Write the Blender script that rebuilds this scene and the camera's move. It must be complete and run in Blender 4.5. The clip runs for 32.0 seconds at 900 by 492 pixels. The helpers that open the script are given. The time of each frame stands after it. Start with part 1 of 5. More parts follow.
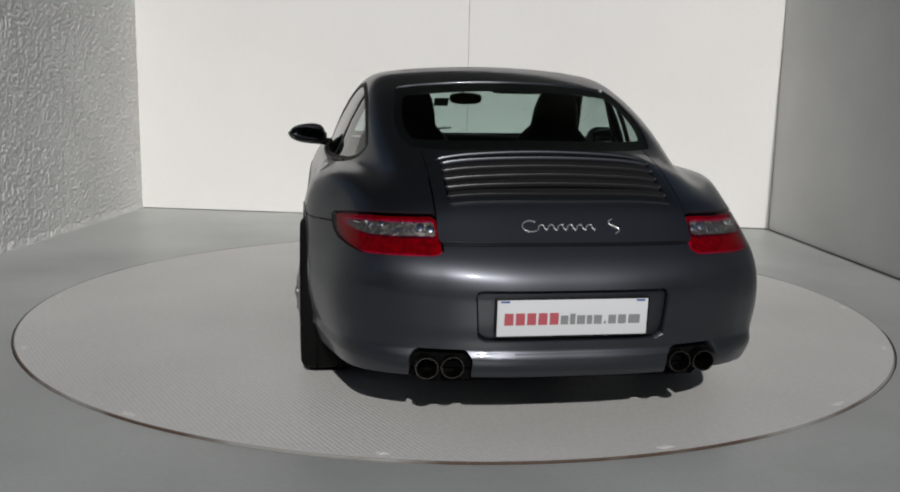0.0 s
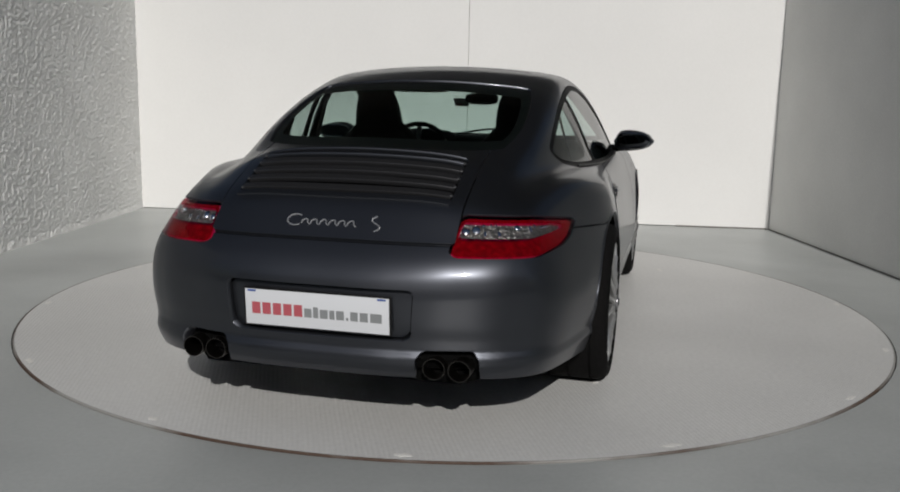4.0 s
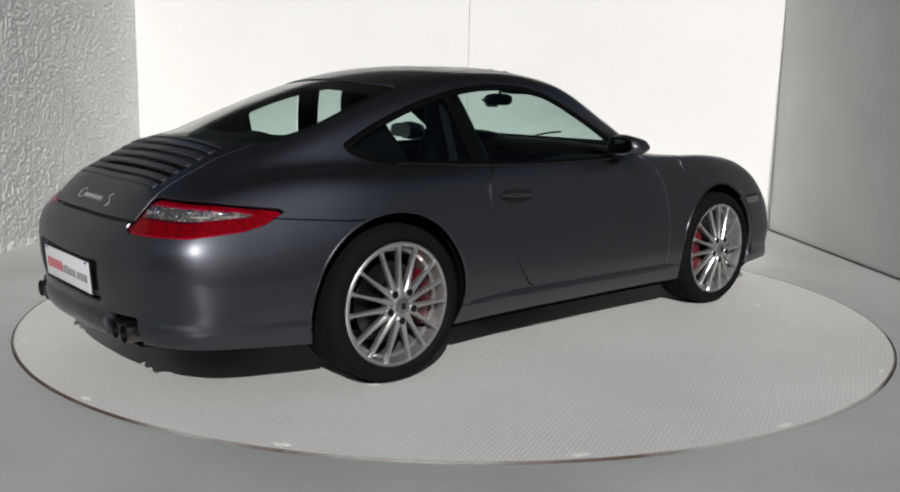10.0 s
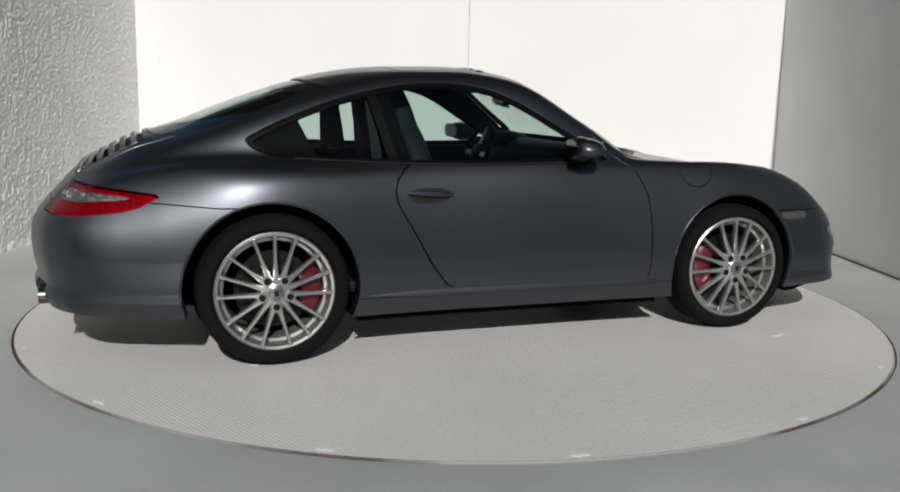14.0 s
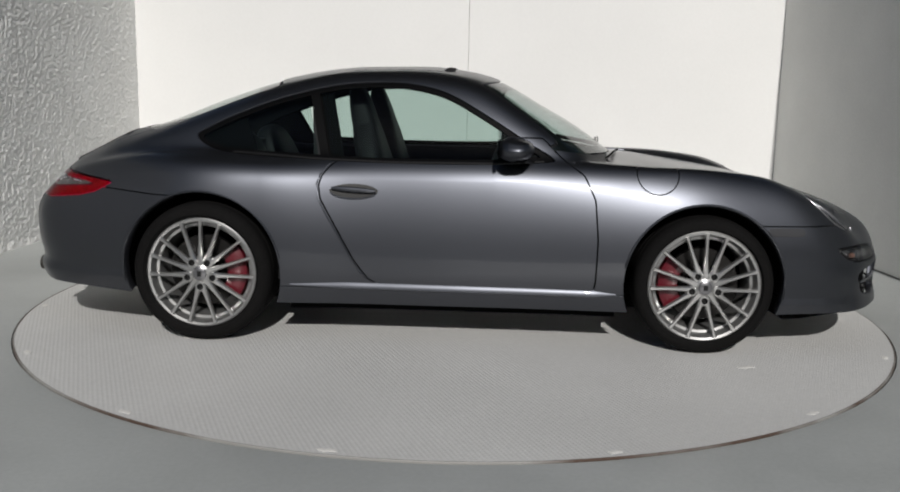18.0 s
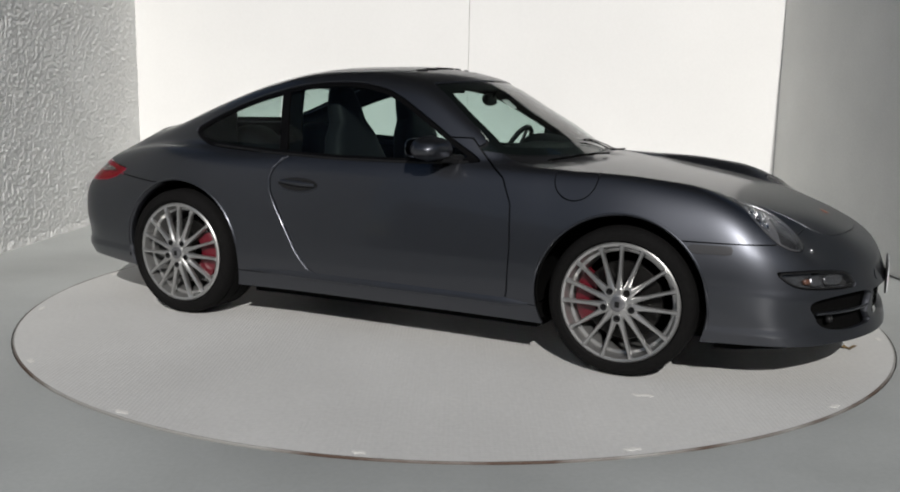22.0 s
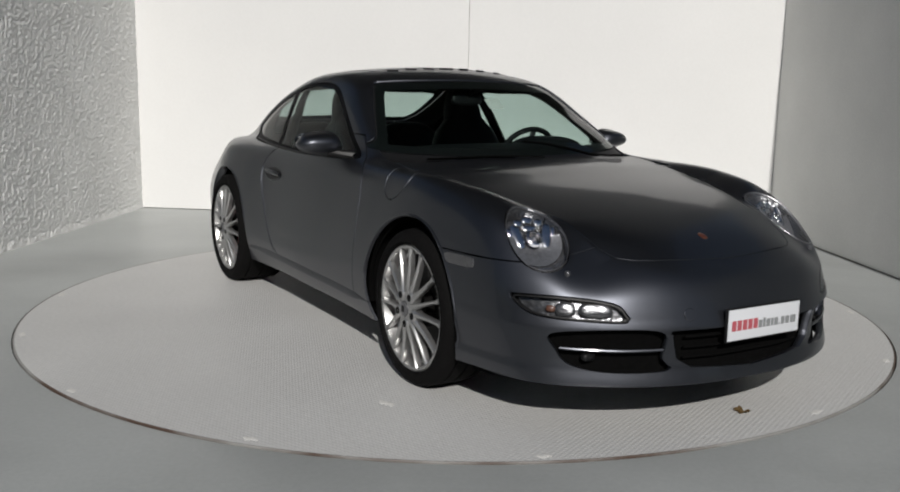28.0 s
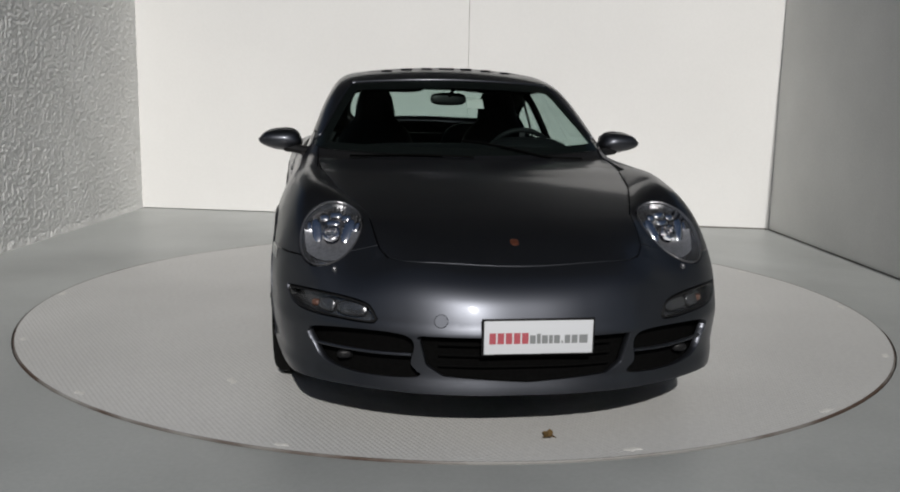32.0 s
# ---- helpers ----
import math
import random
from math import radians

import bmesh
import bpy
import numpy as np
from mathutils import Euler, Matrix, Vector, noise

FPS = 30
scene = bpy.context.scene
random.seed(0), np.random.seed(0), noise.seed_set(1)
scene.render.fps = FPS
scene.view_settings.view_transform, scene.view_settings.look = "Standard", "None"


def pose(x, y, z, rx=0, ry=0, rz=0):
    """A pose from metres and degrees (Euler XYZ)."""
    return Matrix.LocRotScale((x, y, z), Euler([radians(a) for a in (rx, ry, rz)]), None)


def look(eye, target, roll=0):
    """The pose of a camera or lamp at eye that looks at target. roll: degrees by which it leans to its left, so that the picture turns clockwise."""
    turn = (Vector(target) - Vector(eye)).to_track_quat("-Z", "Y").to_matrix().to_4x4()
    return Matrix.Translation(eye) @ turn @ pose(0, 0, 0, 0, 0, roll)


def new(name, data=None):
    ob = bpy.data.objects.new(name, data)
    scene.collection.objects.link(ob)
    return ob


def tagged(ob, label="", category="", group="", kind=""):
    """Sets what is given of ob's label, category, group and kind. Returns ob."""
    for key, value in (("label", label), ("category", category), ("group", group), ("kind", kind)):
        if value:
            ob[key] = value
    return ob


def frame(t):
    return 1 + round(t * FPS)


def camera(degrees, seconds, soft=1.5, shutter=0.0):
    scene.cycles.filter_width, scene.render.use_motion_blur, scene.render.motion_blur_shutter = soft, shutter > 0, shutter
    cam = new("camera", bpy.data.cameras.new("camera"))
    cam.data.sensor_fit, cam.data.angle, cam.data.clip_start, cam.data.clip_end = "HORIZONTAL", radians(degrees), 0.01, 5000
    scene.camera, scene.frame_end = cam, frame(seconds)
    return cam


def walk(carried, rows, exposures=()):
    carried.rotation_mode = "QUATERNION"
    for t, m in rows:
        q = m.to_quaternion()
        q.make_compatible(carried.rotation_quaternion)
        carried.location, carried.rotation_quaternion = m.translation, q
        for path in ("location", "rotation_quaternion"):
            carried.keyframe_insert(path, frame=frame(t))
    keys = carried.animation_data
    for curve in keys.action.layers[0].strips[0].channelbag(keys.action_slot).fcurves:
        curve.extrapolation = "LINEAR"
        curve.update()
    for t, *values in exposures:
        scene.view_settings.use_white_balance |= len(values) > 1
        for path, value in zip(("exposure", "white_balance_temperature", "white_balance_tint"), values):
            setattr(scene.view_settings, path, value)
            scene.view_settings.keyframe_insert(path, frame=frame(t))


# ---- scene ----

# ---- camera and turning ----
ANGLES = [99.16, 93.29, 87.48, 81.63, 75.93, 70.14, 64.22, 58.43, 52.56, 46.83, 41.12, 35.30, 29.96, 24.65, 19.07, 13.66, 8.25, 2.83, -2.66, -8.39, -13.95, -19.34, -24.90, -30.51, -36.11, -41.86, -47.54, -53.24, -59.02, -64.72, -70.33, -76.00, -81.84]
SHIFT = (0.027, -0.064)


def turned(t):
    """The turntable's pose at the whole second t."""
    return pose(0, 0, 0, 0, 0, ANGLES[t])


EYE = (0.0, -5.108, 1.204)
VIEW = pose(*EYE, 90 - 9.79, 0, 0.314) @ pose(0, 0, 0, 0, 0, 1.063)
cam = camera(52.67, 32.0, soft=1.9)
walk(cam, [(0, VIEW), (32, VIEW)], exposures=[(0, -0.49), (3, -0.50), (6, -0.21), (9, -0.02), (14, 0.0), (17.5, -0.21), (20, -0.07), (25, -0.09), (29, -0.31), (32, -0.43)])

# ---- light: clear sky, low sun behind the camera ----
SUN_HEIGHT, SUN_SIDE = 31.0, 3.95
world = bpy.data.worlds.new("sky")
scene.world = world
world.use_nodes = True
sky = world.node_tree.nodes.new("ShaderNodeTexSky")
sky.sky_type, sky.sun_disc = "NISHITA", False
sky.sun_elevation, sky.sun_rotation = radians(SUN_HEIGHT), radians(180 - SUN_SIDE)
world.node_tree.links.new(sky.outputs[0], world.node_tree.nodes["Background"].inputs[0])
world.node_tree.nodes["Background"].inputs[1].default_value = 0.046
sun = new("sun", bpy.data.lights.new("sun", "SUN"))
sun.data.energy, sun.data.angle, sun.data.color = 4.0, radians(0.5), (1.0, 0.97, 0.935)
sun.matrix_world = look((10 * math.sin(radians(SUN_SIDE)), -10 * math.cos(radians(SUN_SIDE)), 10 * math.tan(radians(SUN_HEIGHT))), (0, 0, 0))

# ---- materials ----


def material(name, colour, rough=0.5, metal=0.0, vary=0.0, size=8.0, bump=0.0, bump_size=60.0, coat=0.0, stain=0.0, shine=0.5):
    """A surface with grain and stains at two scales, in the thing's own space."""
    m = bpy.data.materials.new(name)
    m.use_nodes = True
    n, links = m.node_tree.nodes, m.node_tree.links
    s = n["Principled BSDF"]
    s.inputs["Base Color"].default_value = (*colour, 1)
    s.inputs["Roughness"].default_value = rough
    s.inputs["Metallic"].default_value = metal
    s.inputs["Coat Weight"].default_value = coat
    s.inputs["Specular IOR Level"].default_value = shine
    s.inputs["Coat Roughness"].default_value = 0.04
    where = n.new("ShaderNodeTexCoord")
    if vary or stain:
        fine, broad = n.new("ShaderNodeTexNoise"), n.new("ShaderNodeTexNoise")
        fine.inputs["Scale"].default_value, fine.inputs["Detail"].default_value = size * 9, 6
        broad.inputs["Scale"].default_value, broad.inputs["Detail"].default_value = size / 6, 5
        for tex in (fine, broad):
            links.new(where.outputs["Object"], tex.inputs["Vector"])
        a, b = n.new("ShaderNodeMapRange"), n.new("ShaderNodeMapRange")
        for r, tex, amount in ((a, fine, vary), (b, broad, stain)):
            r.inputs[1].default_value, r.inputs[2].default_value = 0.3, 0.7
            r.inputs[3].default_value, r.inputs[4].default_value = 1 - amount, 1 + amount
            links.new(tex.outputs["Fac"], r.inputs[0])
        times = n.new("ShaderNodeMath")
        times.operation = "MULTIPLY"
        links.new(a.outputs[0], times.inputs[0])
        links.new(b.outputs[0], times.inputs[1])
        mix = n.new("ShaderNodeVectorMath")
        mix.operation = "SCALE"
        mix.inputs[0].default_value = colour
        links.new(times.outputs[0], mix.inputs["Scale"])
        links.new(mix.outputs[0], s.inputs["Base Color"])
    if bump:
        tex, lift = n.new("ShaderNodeTexNoise"), n.new("ShaderNodeBump")
        tex.inputs["Scale"].default_value, tex.inputs["Detail"].default_value = bump_size, 4
        lift.inputs["Strength"].default_value, lift.inputs["Distance"].default_value = bump, 0.01
        links.new(where.outputs["Object"], tex.inputs["Vector"])
        links.new(tex.outputs["Fac"], lift.inputs["Height"])
        links.new(lift.outputs[0], s.inputs["Normal"])
    return m


def pane(name, tint, rough=0.0):
    """Thin glass: tinted see-through with a Fresnel gloss."""
    m = bpy.data.materials.new(name)
    m.use_nodes = True
    n, links = m.node_tree.nodes, m.node_tree.links
    n.remove(n["Principled BSDF"])
    clear, gloss, mix, facing, power, scale = (n.new("ShaderNode" + k) for k in ("BsdfTransparent", "BsdfGlossy", "MixShader", "LayerWeight", "Math", "Math"))
    clear.inputs[0].default_value = (*tint, 1)
    gloss.inputs["Roughness"].default_value = rough
    facing.inputs[0].default_value = 0.5
    power.operation, power.inputs[1].default_value = "POWER", 5.0
    scale.operation, scale.inputs[1].default_value, scale.inputs[2].default_value = "MULTIPLY_ADD", 0.93, 0.025
    links.new(facing.outputs["Facing"], power.inputs[0])
    links.new(power.outputs[0], scale.inputs[0])
    links.new(scale.outputs[0], mix.inputs[0])
    links.new(clear.outputs[0], mix.inputs[1])
    links.new(gloss.outputs[0], mix.inputs[2])
    links.new(mix.outputs[0], n["Material Output"].inputs[0])
    return m


def car_paint():
    """Clear-coated metallic paint: fine flakes that lie flat over coarser, tilted ones."""
    m = material("grey_metallic_paint", (0.0685, 0.0725, 0.0835), 0.33, 0.97, 0.05, 60, coat=0.45)
    n, links = m.node_tree.nodes, m.node_tree.links
    flat = n["Principled BSDF"]
    flat.inputs["Coat Roughness"].default_value = 0.06
    tilted, mix = n.new("ShaderNodeBsdfPrincipled"), n.new("ShaderNodeMixShader")
    tilted.inputs["Roughness"].default_value, tilted.inputs["Metallic"].default_value = 0.48, 0.97
    tilted.inputs["Coat Weight"].default_value, tilted.inputs["Coat Roughness"].default_value = 0.45, 0.06
    links.new(flat.inputs["Base Color"].links[0].from_socket, tilted.inputs["Base Color"])
    mix.inputs[0].default_value = 0.5
    links.new(flat.outputs[0], mix.inputs[1])
    links.new(tilted.outputs[0], mix.inputs[2])
    links.new(mix.outputs[0], n["Material Output"].inputs[0])
    return m


PAINT = car_paint()
BLACK = material("black_plastic", (0.008, 0.008, 0.0085), 0.45, vary=0.15, size=20, bump=0.05, bump_size=300, shine=0.25)
GLOSSBLACK = material("black_window_trim", (0.0022, 0.0022, 0.0025), 0.5, vary=0.1, size=20, shine=0.05)
SLAT = material("satin_black_slat", (0.045, 0.045, 0.048), 0.32, 0.7, vary=0.1, size=20)
DARK = material("matt_black_underside", (0.0035, 0.0035, 0.0035), 0.9, vary=0.2, shine=0.03)
LEATHER = material("black_leather", (0.009, 0.0093, 0.0105), 0.6, vary=0.15, size=14, bump=0.02, bump_size=60, shine=0.15)
RUBBER = material("tyre_rubber", (0.0062, 0.006, 0.006), 0.8, vary=0.2, size=10, stain=0.2, bump=0.06, bump_size=120, shine=0.06)
ALLOY = material("silver_alloy", (0.43, 0.43, 0.425), 0.32, 0.85, 0.05, 20)
STEEL = material("brake_steel", (0.025, 0.024, 0.023), 0.45, 0.9, 0.1, 12)
BADGE = material("satin_chrome", (0.62, 0.62, 0.62), 0.3, 0.8)
CHROME = material("chrome", (0.72, 0.72, 0.72), 0.12, 1.0)
PIPE = material("exhaust_steel", (0.13, 0.12, 0.11), 0.3, 1.0, 0.1, 20)
CALIPER = material("red_caliper_paint", (0.09, 0.004, 0.010), 0.35, coat=0.3)
GLASS = pane("green_tinted_glass", (0.66, 0.76, 0.73))
CLEAR = pane("clear_lens", (0.93, 0.94, 0.95))
RED = pane("red_lens", (0.60, 0.004, 0.10), 0.03)
REDBACK = material("red_reflector", (0.36, 0.008, 0.095), 0.4, 0.1, 0.45, 5, coat=0.3)
SILVER = material("lamp_reflector", (0.75, 0.75, 0.77), 0.14, 1.0)
WHITE = material("plate_white", (0.63, 0.645, 0.67), 0.4)
PLATERED = material("plate_red_print", (0.42, 0.085, 0.105), 0.5)
PLATEGREY = material("plate_grey_print", (0.22, 0.23, 0.235), 0.5)
BLUE = material("plate_blue_print", (0.03, 0.08, 0.30), 0.5)
MIRROR = material("mirror_glass", (0.13, 0.14, 0.15), 0.02, 1.0)
FACET = material("faceted_reflector", (0.19, 0.18, 0.165), 0.3, 0.8, 0.5, 6, bump=1.0, bump_size=70)
BOWL = material("lamp_bowl", (0.42, 0.42, 0.44), 0.2, 0.9, 0.4, 5, bump=0.8, bump_size=28)
LAMPDARK = material("dark_lamp_housing", (0.15, 0.15, 0.155), 0.25, 0.8, 0.3, 5, bump=0.4, bump_size=40)
FAN = material("ribbed_reflector", (0.24, 0.24, 0.25), 0.38, 0.7, 0.2, 12)
ALLOYDARK = material("satin_grey_trim", (0.22, 0.22, 0.23), 0.3, 0.8)
MARKERLENS = material("marker_lens", (0.11, 0.11, 0.115), 0.2, 0.6, coat=0.6)
AMBER = material("amber_bulb", (0.12, 0.055, 0.035), 0.3, coat=0.5)
GOLD = material("crest_gold", (0.28, 0.10, 0.06), 0.3, 0.8)
PAPER = material("paper_tag", (0.75, 0.73, 0.70), 0.7)

# ---- building helpers ----


def mesh_object(name, verts, faces, mat, parent=None, label="", normals=None, smooth=True, sharp=35):
    data = bpy.data.meshes.new(name)
    data.from_pydata([tuple(map(float, v)) for v in verts], [], [tuple(map(int, f)) for f in faces])
    if mat:
        data.materials.append(mat)
    data.polygons.foreach_set("use_smooth", [smooth] * len(data.polygons))
    data.update()
    if normals is not None:
        data.normals_split_custom_set_from_vertices([tuple(map(float, v)) for v in normals])
    elif smooth:
        data.set_sharp_from_angle(angle=radians(sharp))
    ob = new(name, data)
    if parent:
        ob.parent = parent
    if label:
        tagged(ob, label)
    return ob


def part(name, bm, mat, parent, label="", smooth=True, sharp=35):
    data = bpy.data.meshes.new(name)
    bm.to_mesh(data)
    bm.free()
    data.materials.append(mat)
    data.polygons.foreach_set("use_smooth", [smooth] * len(data.polygons))
    data.set_sharp_from_angle(angle=radians(sharp))
    ob = new(name, data)
    ob.parent = parent
    if label:
        tagged(ob, label)
    return ob


def add_box(bm, size, m=Matrix(), bevel=0.0, segments=2):
    made = bmesh.ops.create_cube(bm, size=1.0, matrix=m @ Matrix.Diagonal((*size, 1)))["verts"]
    if bevel:
        edges = list({e for v in made for e in v.link_edges})
        bmesh.ops.bevel(bm, geom=edges, offset=bevel, segments=segments, affect="EDGES", profile=0.6)


def add_lathe(bm, profile, m=Matrix(), n=48, closed=False):
    """Turns a profile of (radius, along) about the local y axis."""
    rings = []
    for r, h in profile:
        rings.append([bm.verts.new(m @ Vector((r * math.cos(2 * math.pi * i / n), h, r * math.sin(2 * math.pi * i / n)))) for i in range(n)])
    pairs = list(zip(rings, rings[1:] + rings[:1])) if closed else list(zip(rings, rings[1:]))
    for a, b in pairs:
        for i in range(n):
            bm.faces.new((a[i], a[(i + 1) % n], b[(i + 1) % n], b[i]))


def add_cap(bm, radius, along, m=Matrix(), n=48):
    bm.faces.new([bm.verts.new(m @ Vector((radius * math.cos(2 * math.pi * i / n), along, radius * math.sin(2 * math.pi * i / n)))) for i in range(n)])


def add_tube(bm, path, radius, n=10, closed=False):
    path = [Vector(p) for p in path]
    rings = []
    for i, p in enumerate(path):
        ahead = path[(i + 1) % len(path)] if closed or i + 1 < len(path) else p
        back = path[i - 1] if closed or i else p
        way = (ahead - back).normalized()
        side = way.cross(Vector((0.13, 0.21, 0.97))).normalized()
        up = side.cross(way)
        r = radius[i] if isinstance(radius, (list, tuple)) else radius
        rings.append([bm.verts.new(p + r * (math.cos(2 * math.pi * k / n) * side + math.sin(2 * math.pi * k / n) * up)) for k in range(n)])
    for a, b in zip(rings, rings[1:] + rings[:1] if closed else rings[1:]):
        for k in range(n):
            bm.faces.new((a[k], a[(k + 1) % n], b[(k + 1) % n], b[k]))
    if not closed:
        bm.faces.new(rings[0][::-1])
        bm.faces.new(rings[-1])


def add_blob(bm, size, m=Matrix(), power=3.0, n=28, shape=None):
    """A rounded cushion: a superellipsoid, bent by shape(x, y, z) in units of -1 to 1."""
    def rounded(v):
        return math.copysign(abs(v) ** (2 / power), v)
    rows = []
    for j in range(n // 2 + 1):
        b = -math.pi / 2 + math.pi * j / (n // 2)
        row = []
        for i in range(n):
            a = 2 * math.pi * i / n
            p = (rounded(math.cos(b)) * rounded(math.cos(a)), rounded(math.cos(b)) * rounded(math.sin(a)), rounded(math.sin(b)))
            if shape:
                p = shape(*p)
            row.append(bm.verts.new(m @ Vector([c * s / 2 for c, s in zip(p, size)])))
        rows.append(row)
    for a, b in zip(rows, rows[1:]):
        for i in range(n):
            bm.faces.new((a[i], a[(i + 1) % n], b[(i + 1) % n], b[i]))
    bmesh.ops.remove_doubles(bm, verts=rows[0] + rows[-1], dist=1e-6)


def thing(name, label, category, group=""):
    return tagged(new(name), label, category, group)

# ---- the stage: ground, three walls ----
CORNER_LEFT, CORNER_RIGHT = Vector((-3.08, 3.751, 0)), Vector((2.852, 3.097, 0))
LEFT_END, RIGHT_END = Vector((-3.46, -3.0, 0)), Vector((3.24, -3.1, 0))
WALL_HIGH, SIDE_HIGH = 5.3, 2.6
GROUND = material("painted_concrete_floor", (0.38, 0.395, 0.387), 0.42, vary=0.04, size=6, stain=0.14, bump=0.06, bump_size=40)
STUCCO = material("rough_stucco", (0.82, 0.82, 0.80), 0.9, vary=0.05, size=12, stain=0.05, bump=0.35, bump_size=130)
BACKWALL = material("white_panel_paint", (0.70, 0.697, 0.685), 0.6, vary=0.012, size=5, stain=0.025, bump=0.03, bump_size=30)
SIDEWALL = material("smooth_grey_render", (0.82, 0.815, 0.785), 0.7, vary=0.03, size=8, stain=0.05, bump=0.08, bump_size=50)
SEAM = material("dark_seam", (0.16, 0.15, 0.135), 0.8)
GAPDARK = material("gap_dark", (0.035, 0.033, 0.03), 0.9)


def add_stain(m, x, y, size, depth):
    """A dark worn blotch with a ragged edge on a surface."""
    n, links = m.node_tree.nodes, m.node_tree.links
    shade = n["Principled BSDF"]
    old = shade.inputs["Base Color"].links[0].from_socket
    where, far, tex, add, reach, scale = (n.new("ShaderNode" + k) for k in ("TexCoord", "VectorMath", "TexNoise", "Math", "MapRange", "VectorMath"))
    far.operation, far.inputs[1].default_value = "DISTANCE", (x, y, 0)
    tex.inputs["Scale"].default_value, tex.inputs["Detail"].default_value = 3.5, 5
    add.operation, add.inputs[2].default_value = "MULTIPLY_ADD", 0.0
    add.inputs[1].default_value = size * 1.3
    reach.inputs[1].default_value, reach.inputs[2].default_value = size * 0.9, size * 1.7
    reach.inputs[3].default_value, reach.inputs[4].default_value = 1 - depth, 1.0
    scale.operation = "SCALE"
    links.new(where.outputs["Object"], far.inputs[0])
    links.new(where.outputs["Object"], tex.inputs["Vector"])
    links.new(tex.outputs["Fac"], add.inputs[0])
    links.new(far.outputs["Value"], add.inputs[2])
    links.new(add.outputs[0], reach.inputs[0])
    links.new(old, scale.inputs[0])
    links.new(reach.outputs[0], scale.inputs["Scale"])
    links.new(scale.outputs[0], shade.inputs["Base Color"])


for x, y, size, depth in ((1.38, -2.36, 0.32, 0.14), (1.05, -2.50, 0.25, 0.09)):
    add_stain(GROUND, x, y, size, depth)
DISC_R = 2.294
bm = bmesh.new()
# the floor is one sheet with a round well for the turntable
rings = [DISC_R + 0.008, DISC_R + 0.03, 2.6, 3.2, 4.5, 6.2, 8, 20, 80, 400, 2500]
loops = [[bm.verts.new((r * math.cos(2 * math.pi * i / 180), r * math.sin(2 * math.pi * i / 180), -0.002 if k else -0.005)) for i in range(180)] for k, r in enumerate(rings)]
wall_ring = [bm.verts.new((v.co.x, v.co.y, -0.12)) for v in loops[0]]
for a, b in zip([wall_ring] + loops, loops):
    for i in range(180):
        bm.faces.new((a[i], b[i], b[(i + 1) % 180], a[(i + 1) % 180]))
bm.faces.new(wall_ring)
ground = part("ground", bm, GROUND, None, "grey painted concrete floor with a round well")
tagged(ground, kind="structure")
# unseen outer ground, made dark to cut the bounce light on the car
UNSEEN_GROUND = material("unseen_dark_ground", (0.075, 0.075, 0.073), 0.9, vary=0.25, size=4, stain=0.2, bump=0.3, bump_size=60)
ground.data.materials.append(UNSEEN_GROUND)
for face in ground.data.polygons:
    if face.center.xy.length > 6.2:
        face.material_index = 1


bm = bmesh.new()
add_lathe(bm, [(DISC_R + 0.0075, 0.110), (DISC_R + 0.0075, 0.0055)], pose(0, 0, 0, -90), 180)
tagged(part("floor_gap", bm, GAPDARK, None, "dark gap round the turntable"), kind="structure")


def wall_frame(a, b):
    """Along, up and out of a wall that runs from a to b; its face looks to the right of that way."""
    way = (b - a).normalized()
    return way, Vector((way.y, -way.x, 0))


def slab(name, a, b, low, high, thick, mat, label, proud=0.0):
    way, face = wall_frame(a, b)
    bm = bmesh.new()
    middle = (a + b) / 2 - face * (thick / 2 - proud) + Vector((0, 0, (low + high) / 2))
    m = Matrix.Translation(middle) @ Matrix((way, face, (0, 0, 1))).transposed().to_4x4()
    add_box(bm, ((b - a).length, thick, high - low), m, 0.003, 1)
    return tagged(part(name, bm, mat, None, label), kind="structure")


# back wall in two panels with an open seam, over a backing
SEAM_AT = CORNER_LEFT + (CORNER_RIGHT - CORNER_LEFT) * 0.5345
way, face = wall_frame(CORNER_LEFT, CORNER_RIGHT)
# above the panels the backing is unseen, added dark for the bonnet's reflection
back = slab("wall_back", CORNER_LEFT - way * 0.3, CORNER_RIGHT + way * 0.3, -0.02, WALL_HIGH, 0.15, SEAM, "dark backing behind white wall panels and unseen above them", -0.03)
for a, b in ((CORNER_LEFT - way * 0.02, SEAM_AT - way * 0.0012), (SEAM_AT + way * 0.0012, CORNER_RIGHT + way * 0.02)):
    panel = slab("wall_panel", a, b, 0.004, 2.75, 0.028, BACKWALL, "smooth white painted wall panel")
    panel["kind"] = ""
    del panel["kind"]
    panel.parent = back
skirt = slab("baseboard_back", CORNER_LEFT + (CORNER_RIGHT - CORNER_LEFT) * 0.86, CORNER_RIGHT - way * 0.02, -0.002, 0.010, 0.01, SEAM, "thin dark joint at the foot of the white wall", 0.006)

